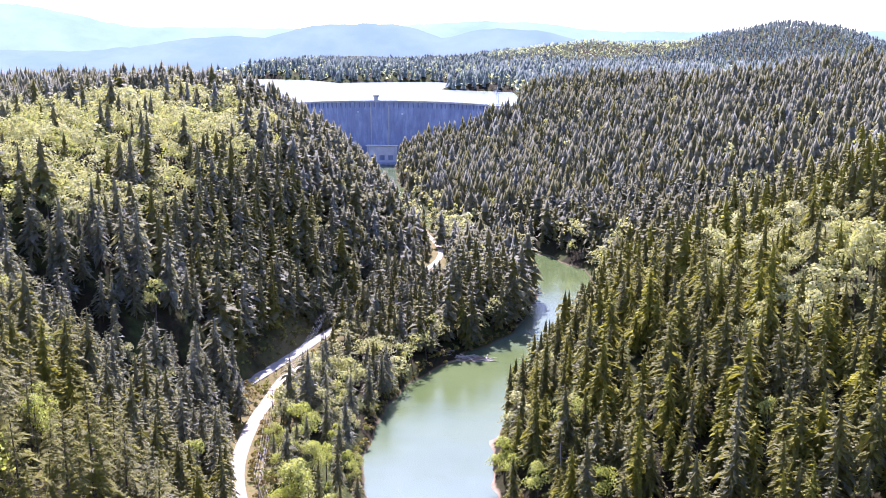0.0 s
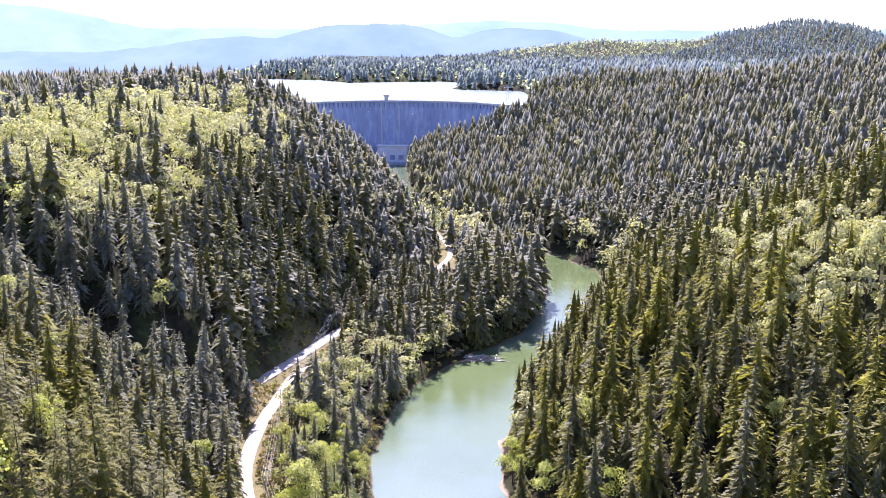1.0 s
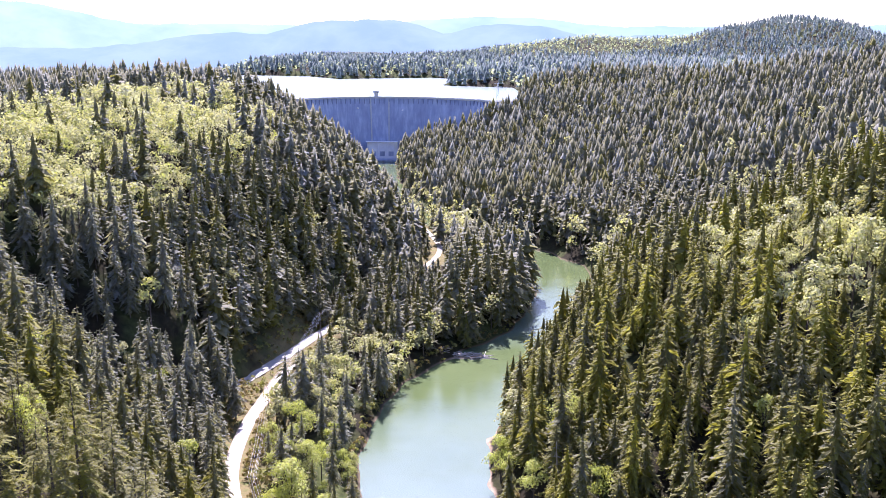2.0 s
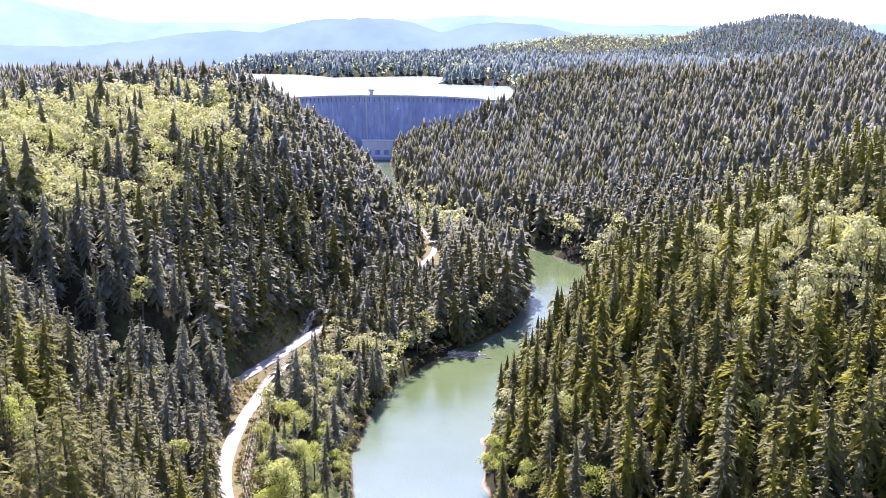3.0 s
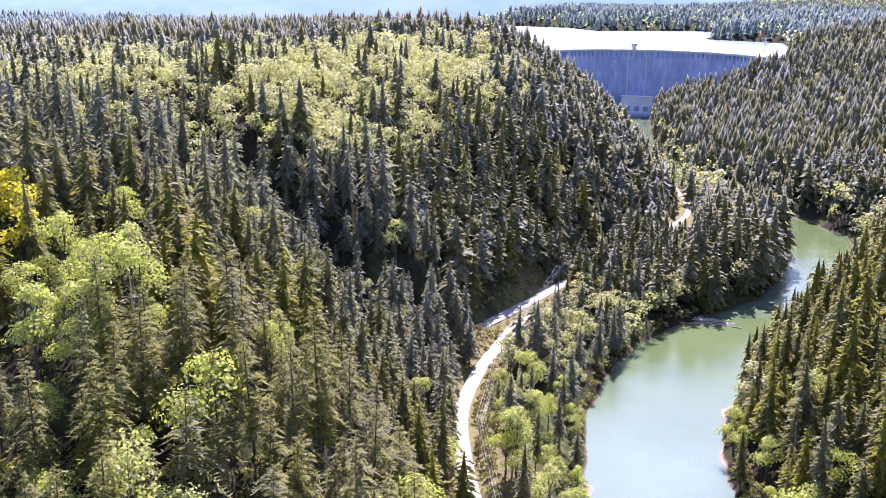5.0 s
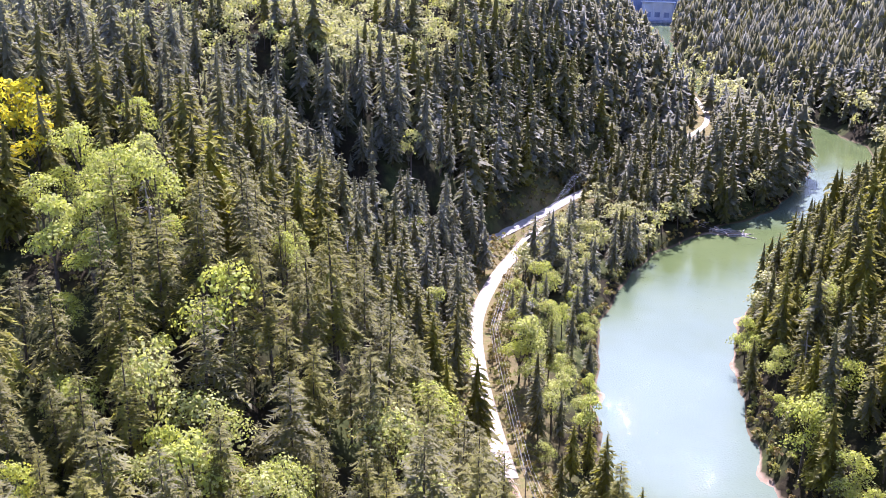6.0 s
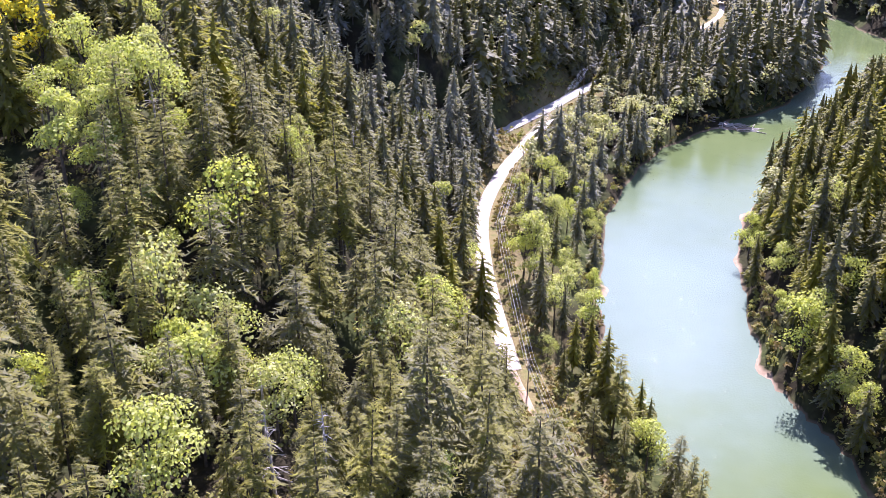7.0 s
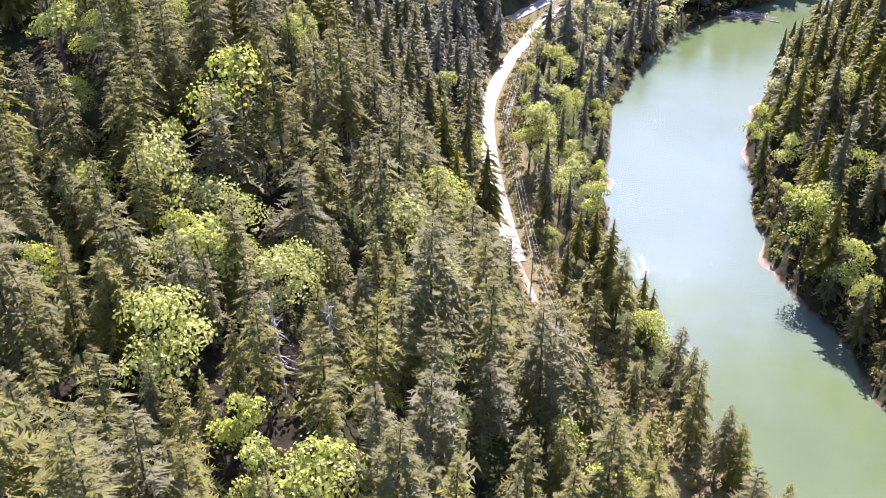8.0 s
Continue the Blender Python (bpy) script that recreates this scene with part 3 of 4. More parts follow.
def spray(sh, base, az, length, rise, droop, width, twigs, r):
    """One bough: a narrow blade that rises, then hangs, fringed with drooping side twigs."""
    out = np.array((math.cos(az), math.sin(az), 0.0))
    sd = np.array((-math.sin(az), math.cos(az), 0.0))
    up = np.array((0, 0, 1.0))
    base = np.asarray(base, float)
    mid = base + out * length * 0.52 + up * (rise * length * 0.52)
    tip = base + out * length + up * (rise - droop) * length
    core = width * (0.24 if twigs else 1.0)
    jag = r.uniform(-0.08, 0.16, 2)
    lf = mid + sd * core + out * length * jag[0] - up * 0.2 * core
    rt = mid - sd * core + out * length * jag[1] - up * 0.2 * core
    sh.add([base, mid, tip, lf, rt], [(0, 3, 1), (0, 1, 4), (3, 2, 1), (1, 2, 4)], 0)
    for k in range(twigs):
        s = 1 if k % 2 else -1
        f = 0.22 + 0.7 * (k + r.uniform(0.1, 0.9)) / twigs
        at = base + (mid - base) * (f / 0.52) if f < 0.52 else mid + (tip - mid) * ((f - 0.52) / 0.48)
        w2 = width * (1.3 - 0.7 * f) * r.uniform(0.6, 1.35)
        end = at + sd * s * w2 + out * length * r.uniform(0.1, 0.26) - up * w2 * r.uniform(-0.1, 0.45)
        sh.add([at - out * length * 0.03, end, at + out * length * 0.075 - up * 0.03], [(0, 1, 2)], 0)


def conifer(seed, boughs, twigs, bare=0.12, full=1.0, trunk_sides=5, split=False, ragged=0.45):
    """A fir 20 m tall. Returns crown (and trunk) as shapes about its foot."""
    r = np.random.RandomState(seed)
    crown, trunk = Shape(), (Shape() if split else None)
    H = 20.0
    R = r.uniform(3.2, 3.9) * full
    wood = trunk if split else crown
    if trunk_sides:
        stem(wood, (0, 0, -1.0), (0, 0, H * 0.95), 0.27, 0.05, trunk_sides, 0 if split else 1)
    lobe = r.uniform(0, 6.28)
    for k in range(boughs):
        u = bare + (0.99 - bare) * ((k + r.uniform(0, 0.9)) / boughs) ** 0.9
        shape = min(1.0, (1 - u) ** 0.62 * 1.08 + 0.05) * (0.55 + 0.45 * min(1, (u - bare + 0.03) / 0.2))
        az = k * 2.39996 + r.uniform(-0.6, 0.6)
        ln = max(0.55, R * shape * r.uniform(1 - ragged, 1 + ragged) * (1 + 0.14 * math.cos(az - lobe)))
        rise = -0.04 + 0.6 * u ** 2 + r.uniform(-0.16, 0.12)
        big = min(1.6, math.sqrt(150.0 / boughs))
        spray(crown, (0, 0, u * H), az, ln, rise, (0.30 if twigs else 0.42) + 0.3 * (1 - u) + r.uniform(-0.14, 0.26), min(ln * 0.6, ln * 0.25 * big + 0.1), twigs, r)
    return (crown.done(), trunk.done()) if split else crown.done()


def skirts(sh, r, H, R, tiers, points, foot=0.02, power=0.8):
    """Steep ragged skirts of boughs one over the other, the topmost ending in a sharp tip."""
    sides = points * 2
    i = np.arange(sides)
    for k in range(tiers):
        u0 = foot + (0.82 - foot) * k / tiers + r.uniform(-0.015, 0.015)
        u1 = min(1.0, u0 + 0.16 + 1.1 / tiers * (1 - u0)) if k < tiers - 1 else 1.0
        a = i * 6.2832 / sides + r.uniform(0, 6) + r.uniform(-0.16, 0.16, sides)
        rad = R * ((1 - u0) ** power + 0.03) * np.where(i % 2, r.uniform(0.42, 0.66, sides), r.uniform(0.8, 1.35, sides))
        drop = np.where(i % 2, 1.2, 0.0) * (1.2 - u0) + r.uniform(-0.7, 0.7, sides)
        v = np.vstack([np.stack([np.cos(a) * rad, np.sin(a) * rad, u0 * H + drop], -1), [(r.uniform(-0.15, 0.15), r.uniform(-0.15, 0.15), u1 * H)]])
        sh.add(v, np.stack([i, (i + 1) % sides, np.full(sides, sides)], -1), 0)


def small_conifer(seed, tiers, points, full=1.0):
    """A fir 20 m tall, seen from far off."""
    r = np.random.RandomState(seed)
    sh = Shape()
    skirts(sh, r, 20.0, r.uniform(3.3, 4.0) * full, tiers, points)
    return sh.done()


def dense_conifer(seed, boughs, twigs=0, bare=0.06, full=1.0, trunk_sides=3, heart=0.6, inner=(6, 5), slim=1.0):
    """A fir 20 m tall for the hillsides: a spiral of drooping boughs, uneven in length, round a dense inner crown."""
    r = np.random.RandomState(seed)
    sh = Shape()
    H, R = 20.0, r.uniform(3.6, 4.3) * full
    if trunk_sides:
        stem(sh, (0, 0, -1.0), (0, 0, H * 0.93), 0.27, 0.05, trunk_sides, 1)
    skirts(sh, r, H * 0.985, R * heart, *inner, foot=bare, power=0.7)
    up = np.array((0, 0, 1.0))
    ph = r.uniform(0, 6.28, 3)
    for k in range(boughs):
        u = bare + (0.975 - bare) * (1 - (1 - (k + r.uniform(0, 1)) / boughs) ** 0.72)
        reach = R * min(1.0, 1.08 * (1 - u) ** 0.66 + 0.02) * (0.66 + 0.34 * min(1, (u - bare + 0.03) / 0.16))
        az = k * 2.39996 + r.uniform(-0.5, 0.5)
        lobe = 1 + 0.13 * math.sin(2 * az + ph[0]) + 0.12 * math.sin(3 * az + ph[1] + 8 * u) + 0.10 * math.sin(31 * u + ph[2])
        ln = reach * lobe * r.uniform(0.58, 1.2)
        out = np.array((math.cos(az), math.sin(az), 0.0))
        sd = np.array((-math.sin(az), math.cos(az), 0.0))
        rise = 0.05 + 0.55 * u ** 2 + r.uniform(-0.14, 0.14)
        base = up * (u * H + 0.4 * ln)
        mid = base + out * ln * 0.6 + up * (rise - 0.42) * ln * 0.6
        tip = base + out * ln + up * (rise - 0.58 - r.uniform(0, 0.34)) * ln
        w = (ln * 3.1 / math.sqrt(boughs) + 0.1) * r.uniform(0.75, 1.25) * slim
        lf = mid + sd * w - up * w * r.uniform(0.1, 0.5) - out * w * r.uniform(-0.2, 0.3)
        rt = mid - sd * w - up * w * r.uniform(0.1, 0.5) - out * w * r.uniform(-0.2, 0.3)
        if twigs > 2:
            sh.add([base, lf, tip, rt], [(0, 1, 2), (0, 2, 3)], 0)
        else:
            sh.add([base, mid, tip, lf, rt], [(0, 3, 1), (0, 1, 4), (3, 2, 1), (1, 2, 4)], 0)
        for j in range(twigs):
            f = 0.4 + 0.55 * (j + r.uniform(0, 1)) / twigs
            at = base + (mid - base) * (f / 0.6) if f < 0.6 else mid + (tip - mid) * ((f - 0.6) / 0.4)
            side = 1 if j % 2 else -1
            end = at + sd * side * w * r.uniform(1.0, 2.0) * (1.35 - 0.7 * f) + out * ln * r.uniform(0.08, 0.24) - up * w * r.uniform(-0.15, 0.6)
            sh.add([at - out * ln * 0.08, end, at + out * ln * 0.12 - up * 0.1], [(0, 1, 2)], 0)
    return sh.done()


def broadleaf(seed, clumps, size, limbs, split=False, tall=15.0, wide=4.2):
    """A maple or alder in spring leaf: limbs and many small tilted leaf clumps in uneven lobes."""
    r = np.random.RandomState(seed)
    crown, trunk = Shape(), (Shape() if split else None)
    wood = trunk if split else crown
    wm = 0 if split else 1
    lobes = []
    nl = 7 if clumps > 60 else 4
    for k in range(nl):
        a = k * 2.4 + r.uniform(-0.4, 0.4)
        d = wide * r.uniform(0.25, 0.62) if k else 0
        z = tall * (0.42 + 0.42 * ((k * 0.37) % 1)) if k else tall * 0.80
        lobes.append((np.array((math.cos(a) * d, math.sin(a) * d, z)), wide * r.uniform(0.38, 0.58)))
    stem(wood, (0, 0, -1), (0, 0, tall * 0.45), 0.28, 0.17, 5 if limbs else 3, wm)
    for c, s in lobes[:limbs]:
        stem(wood, (0, 0, tall * r.uniform(0.25, 0.45)), c + (0, 0, s * 0.4), 0.13, 0.04, 3, wm)
    for k in range(clumps):
        c, s = lobes[k % nl]
        d = r.normal(size=3)
        d /= np.linalg.norm(d)
        d[2] = abs(d[2]) * 0.9 - 0.28
        p = c + d * s * np.array((1, 1, 1.25)) * r.uniform(0.55, 1.12)
        n = d + r.normal(size=3) * 0.55 + (0, 0, 0.35)
        n /= np.linalg.norm(n)
        u = np.cross(n, r.normal(size=3))
        u /= np.linalg.norm(u)
        w = np.cross(n, u)
        q = size * r.uniform(0.6, 1.25)
        v = [p + u * q, p + w * q * r.uniform(0.5, 1) + n * q * 0.2, p - u * q * r.uniform(0.5, 1.1), p - w * q * r.uniform(0.5, 1) - n * q * 0.25]
        crown.add(v, [(0, 1, 2), (0, 2, 3)], 0)
    return (crown.done(), trunk.done()) if split else crown.done()


# where trees stand


def leafy(x, y, z):
    """The share of broadleaf trees about a place."""
    d, side, half = along(RIVER_LINE, x, y, RIVER_HALF)
    e = d - half
    dr, rs, _ = along(ROAD_LINE, x, y)
    hill = (side > 0) & (rs > 0)
    patch = waves(x, y, 120, 21)
    fine = waves(x, y, 45, 22)
    p = np.full(x.shape, 0.045) + 0.05 * (fine > 0.5)
    plateau = smooth((z - 70 + 34 * smooth((-x - 140) / 60) - 7 * patch) / 12) * smooth((y - 374 + 62 * smooth((-x - 185) / 60)) / 40) * (1 - smooth((y - 715 - 20 * fine) / 30)) * smooth((-x - 106 - 8 * fine) / 25)
    p = np.where(hill, np.maximum(p, (0.985 - 0.55 * (fine > 0.5) - 0.25 * smooth((-x - 200) / 60)) * plateau), p)
    tongue = (side > 0) & (rs <= 0)
    p = np.where(tongue & (y < 480) & (y > 240), 0.6, p)
    p = np.where((dr < 24) & (y > 745) & (y < 1230), 0.5, p)
    p = np.where(tongue & (y >= 480) & (y < 800), np.where(e < 9, 0.5, 0.06), p)
    p = np.where(tongue & (y <= 240), 0.12, p)
    p = np.where(~(side > 0) & (e < 10 + 5 * fine) & (y > 255) & (y < 420), 0.6, p)
    p = np.where(~(side > 0) & (e < 14) & (y > 640) & (y < 1150), 0.42, p)
    up_right = ~(side > 0) & (y > 380) & (x > 120)
    p = np.where(up_right, np.maximum(p, (0.12 + 0.42 * smooth((patch + 0.25) / 0.5)) * (1 - 0.8 * smooth((y - 640) / 120))), p)
    p = np.where(~(side > 0) & (y > 1000) & (y < 1330) & (x < 60), np.maximum(p, 0.08), p)
    for cx, cy, s in ((-125, 181, 14), (-107, 153, 14), (-122, 163, 13), (-76, 131, 9), (-70, 100, 8), (-95, 140, 9), (-41, 86, 5), (-127, 158, 6), (-50, 203, 4), (-159, 204, 9), (-46, 192, 4),
                      (-116, 349, 4), (-113, 427, 3), (-146, 295, 3), (-148, 236, 3), (4, 770, 24), (-11, 933, 8), (9, 1069, 9), (-29, 1213, 11), (10, 1239, 14),
                      (84, 830, 8), (66, 806, 10), (106, 1025, 10), (98, 728, 15), (104, 675, 14), (198, 1369, 9), (260, 1079, 9), (361, 978, 12),
                      (387, 986, 8), (357, 949, 15), (235, 766, 20), (273, 789, 20), (136, 352, 22), (140, 312, 18), (168, 335, 18), (359, 835, 17), (257, 879, 12), (51, 238, 6), (29, 304, 5)):
        p = np.maximum(p, (0.95 if cx < 0 else 0.8) * blob(x, y, cx, cy, s, s))
    p = np.where(y > 1450, np.where(blob(x, y, 430, 2880, 230, 200) > 0.4, 0.75, np.where(blob(x, y, 1010, 2850, 330, 380) > 0.3, 0.05, 0.24 + 0.3 * (patch > 0.4))), p)
    return p


def stand(x0, x1, y0, y1, gap, seed):
    """Jittered places for trees, off the water, the roads and the dam."""
    r = np.random.RandomState(seed)
    xs, ys = np.arange(x0, x1, gap), np.arange(y0, y1, gap)
    X, Y = np.meshgrid(xs, ys)
    X = (X + gap * 0.5 * (np.arange(len(ys)) % 2)[:, None] + r.uniform(-0.42, 0.42, X.shape) * gap).ravel()
    Y = (Y + r.uniform(-0.42, 0.42, Y.shape) * gap if Y.ndim == 1 else Y.ravel() + r.uniform(-0.42, 0.42, X.shape) * gap)
    ang = np.degrees(np.arctan2(X, Y))
    keep = (ang > -50) & (ang < 36)
    X, Y = X[keep], Y[keep]
    d, side, half = along(RIVER_LINE, X, Y, RIVER_HALF)
    dr, rs, _ = along(ROAD_LINE, X, Y)
    du, _, _ = along(UPPER_ROAD, X, Y)
    dw, _, _ = along(WIRE_LINE, X, Y)
    strip_open = ((rs < 0) & (dr < np.where(Y > 300, 13, 9)) & (Y > 225) & (Y < 500)) | ((rs > 0) & (dr < 5) & (Y > 225) & (Y < 480))
    ok = (d - half > 1.2) & (dr > np.where((Y > 225) & (Y < 500) & (rs < 0), 5.8, 4.4)) & (du > 5.5) & ~(strip_open & (r.uniform(size=X.shape) < 0.93))
    ok &= (dw > np.where(Y > 168, 5.6, 4.0)) | (Y > 330)
    ok &= (dr > 6.5) | (Y > 236) | (Y < 178)
    # the gore between the two roads stays open
    ok &= ~((Y > 385) & (Y < 500) & (dr < 22) & (du < 22) & (rs > 0) & (dr + du < 24))
    ok &= ~((np.abs(X + 5) < 5) & (Y > 652) & (Y < 735))
    ok &= ~(inside(LAKE_LINE, X, Y))
    rad = np.hypot(X - DAM_X, Y - DAM_Y)
    ok &= ~((rad > DAM_R - 34) & (rad < DAM_R + 14) & (np.abs(X - DAM_X) < DAM_R * 0.93) & (Y > DAM_Y + 40))
    ok &= ~((np.abs(X + 88) < 26) & (Y > 1280) & (Y < 1400))
    ok &= ~((np.abs(X - 66) < 40) & (Y > 1285) & (Y < 1340) & (X > 40))
    return X[ok], Y[ok]


def scatter(templates, x, y, z, size, tint, r, fat=None):
    """One big mesh of many trees."""
    V, T, M, A = [], [], [], []
    base = 0
    pick = r.randint(0, len(templates), len(x))
    spin = r.uniform(0, 6.2832, len(x))
    lean = r.normal(0, 0.018, (len(x), 2))
    if fat is None:
        fat = r.uniform(0.82, 1.2, len(x))
    for k, (tv, tt, tm) in enumerate(templates):
        ids = np.where(pick == k)[0]
        if not len(ids):
            continue
        c, s = np.cos(spin[ids]), np.sin(spin[ids])
        sc, ft = size[ids], fat[ids]
        vx, vy, vz = tv[:, 0][None], tv[:, 1][None], tv[:, 2][None] * sc[:, None]
        X = (vx * c[:, None] - vy * s[:, None]) * (sc * ft)[:, None] + lean[ids, :1] * vz + x[ids, None]
        Y = (vx * s[:, None] + vy * c[:, None]) * (sc * ft)[:, None] + lean[ids, 1:] * vz + y[ids, None]
        V.append(np.stack([X, Y, vz + z[ids, None]], -1).reshape(-1, 3))
        off = base + np.arange(len(ids)) * len(tv)
        T.append((tt[None] + off[:, None, None]).reshape(-1, 3))
        M.append(np.tile(tm, len(ids)))
        A.append(np.repeat(tint[ids], len(tv)))
        base += len(ids) * len(tv)
    return np.vstack(V), np.vstack(T), np.concatenate(M), np.concatenate(A)


def woods(name, templates, x, y, z, size, tint, mats, label, r, fat=None, soft_faces=True):
    if not len(x):
        return
    v, t, m, a = scatter(templates, x, y, z, size, tint, r, fat)
    me = mesh_from(name, v, t, mats, m, soft_faces)
    me.attributes.new("tint", 'FLOAT', 'POINT').data.foreach_set("value", a.astype(np.float32))
    tagged(new(name, me), label, "forest", kind="stuff")


near_x, near_y = stand(-330, 330, 40, 430, 8.2, 31)
dist = np.hypot(near_x, near_y)
sel = dist < 430
near_x, near_y, dist = near_x[sel], near_y[sel], dist[sel]
thin = (waves(near_x, near_y, 34, 61) > 0.75) & (rng.uniform(size=len(near_x)) < 0.75) & (along(RIVER_LINE, near_x, near_y)[1] > 0)
near_x, near_y, dist = near_x[~thin], near_y[~thin], dist[~thin]
near_z = height(near_x, near_y) - 0.1
near_leaf = rng.uniform(size=len(near_x)) < leafy(near_x, near_y, near_z)
near_size = np.clip(rng.normal(1.18, 0.32, len(near_x)), 0.5, 1.8)
bank_d, bank_side, bank_half = along(RIVER_LINE, near_x, near_y, RIVER_HALF)
near_size = near_size * np.where(bank_d - bank_half < 13, np.where(bank_side > 0, 0.78, 0.95), 1.0)
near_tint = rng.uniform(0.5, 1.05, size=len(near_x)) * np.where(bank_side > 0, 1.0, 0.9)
# left-bank firs fade to the grey stops with distance, as painted haze
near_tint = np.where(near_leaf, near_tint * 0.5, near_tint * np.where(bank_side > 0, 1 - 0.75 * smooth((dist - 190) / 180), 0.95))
near_gold = near_leaf & (np.hypot(near_x + 159, near_y - 204) < 11)
near_tint = np.where(near_gold, 1.25, near_tint)
near_size = np.where(near_leaf & (near_x < -60) & (near_y < 215), near_size * 1.15, near_size)
near_size = np.where(near_gold, 1.5, near_size)
near_size = near_size * np.where(along(TRAIL, near_x, near_y)[0] < 15, 0.5, 1.0)

# the trees closest to the slope below are things of their own
rank = np.hypot(near_x + 55, near_y - 122)
rank = np.where((np.abs(near_x) < 190) & ~near_gold, rank, 1e6)
fir_ids = [i for i in np.argsort(rank) if not near_leaf[i]][:290]
leaf_ids = [i for i in np.argsort(rank) if near_leaf[i]][:120]
taken = np.zeros(len(near_x), bool)
taken[fir_ids] = True
taken[leaf_ids] = True


def tree_thing(name, shapes, mats, label, category, group):
    ob = new(name)
    tagged(ob, label, category, group)
    for pname, (v, t, m), mat in zip(("crown", "trunk"), shapes, mats):
        child = new(pname, mesh_from(pname, v, t, [mat]))
        child.parent = ob
    return ob


def plant(kinds, ids, r):
    for n, i in enumerate(ids):
        s = near_size[i]
        m = Matrix.Translation((near_x[i], near_y[i], near_z[i])) @ Euler((r.normal(0, 0.02), r.normal(0, 0.02), r.uniform(0, 6.28))).to_matrix().to_4x4()
        k = n % len(kinds)
        if n < len(kinds):
            ob = kinds[k]
            ob.matrix_basis = m
        else:
            ob = copy_thing(kinds[k], m)
        ob.scale = (s * r.uniform(0.85, 1.2), s * r.uniform(0.85, 1.2), s)


FIR = "tall olive-green fir standing in dense hillside forest"
MAPLE = "spring-green broadleaf tree with airy crown among firs"
plant([tree_thing("fir_tree", conifer(100 + k, n, 15, split=True, full=f, bare=b, ragged=g), (NEEDLES, BARK), FIR, "tree", "firs on the slope")
       for k, (f, b, n, g) in enumerate(((1.0, 0.15, 120, 0.5), (0.85, 0.3, 90, 0.6), (1.15, 0.2, 130, 0.45), (0.95, 0.38, 80, 0.65),
                                        (1.05, 0.1, 110, 0.5), (0.78, 0.22, 105, 0.4), (1.2, 0.28, 95, 0.6), (0.9, 0.14, 125, 0.5)))], fir_ids, rng)
plant([tree_thing("broadleaf_tree", broadleaf(200 + k, 1400, 0.23, 7, split=True, wide=w), (LEAVES, BARK), MAPLE, "tree", "broadleaf trees on the slope")
       for k, w in enumerate((4.2, 5.0, 3.6, 4.6))], leaf_ids, rng)

FIRS_NEAR = [dense_conifer(300 + k, 112, 3, bare=b, full=f, heart=0.42, inner=(4, 4), slim=0.5) for k, (f, b) in enumerate(((1.0, 0.1), (0.85, 0.2), (1.1, 0.06), (0.95, 0.14), (1.05, 0.1)))]
FIRS_MID = [dense_conifer(400 + k, 54, 2, full=f, trunk_sides=0, heart=0.52, inner=(5, 5), slim=0.62) for k, f in enumerate((1.0, 0.84, 1.12, 0.95, 1.05))]
FIRS_UPPER = [dense_conifer(450 + k, 34, 1, full=f, trunk_sides=0, heart=0.6, inner=(5, 5), slim=0.72) for k, f in enumerate((1.0, 0.86, 1.12, 0.95, 1.05))]
FIRS_FAR = [small_conifer(500 + k, 5, 5, f) for k, f in enumerate((1.1, 0.95, 1.22, 1.05, 1.15))]
FIRS_FARTHEST = [small_conifer(600 + k, 3, 3) for k in range(4)]
LEAF_NEAR = [broadleaf(700 + k, 400, 0.38, 4) for k in range(4)]
LEAF_MID = [broadleaf(800 + k, 150, 0.44, 0) for k in range(4)]
LEAF_UPPER = [broadleaf(850 + k, 80, 0.6, 0) for k in range(4)]
LEAF_FAR = [broadleaf(900 + k, 30, 1.15, 0) for k in range(3)]
LEAF_FARTHEST = [broadleaf(950 + k, 8, 1.8, 0) for k in range(3)]

rest = ~taken
f, g = rest & ~near_leaf, rest & near_leaf
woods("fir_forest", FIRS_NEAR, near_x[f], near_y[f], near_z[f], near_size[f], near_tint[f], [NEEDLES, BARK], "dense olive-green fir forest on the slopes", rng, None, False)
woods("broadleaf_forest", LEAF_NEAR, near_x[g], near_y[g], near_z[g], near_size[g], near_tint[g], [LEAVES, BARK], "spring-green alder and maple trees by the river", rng)


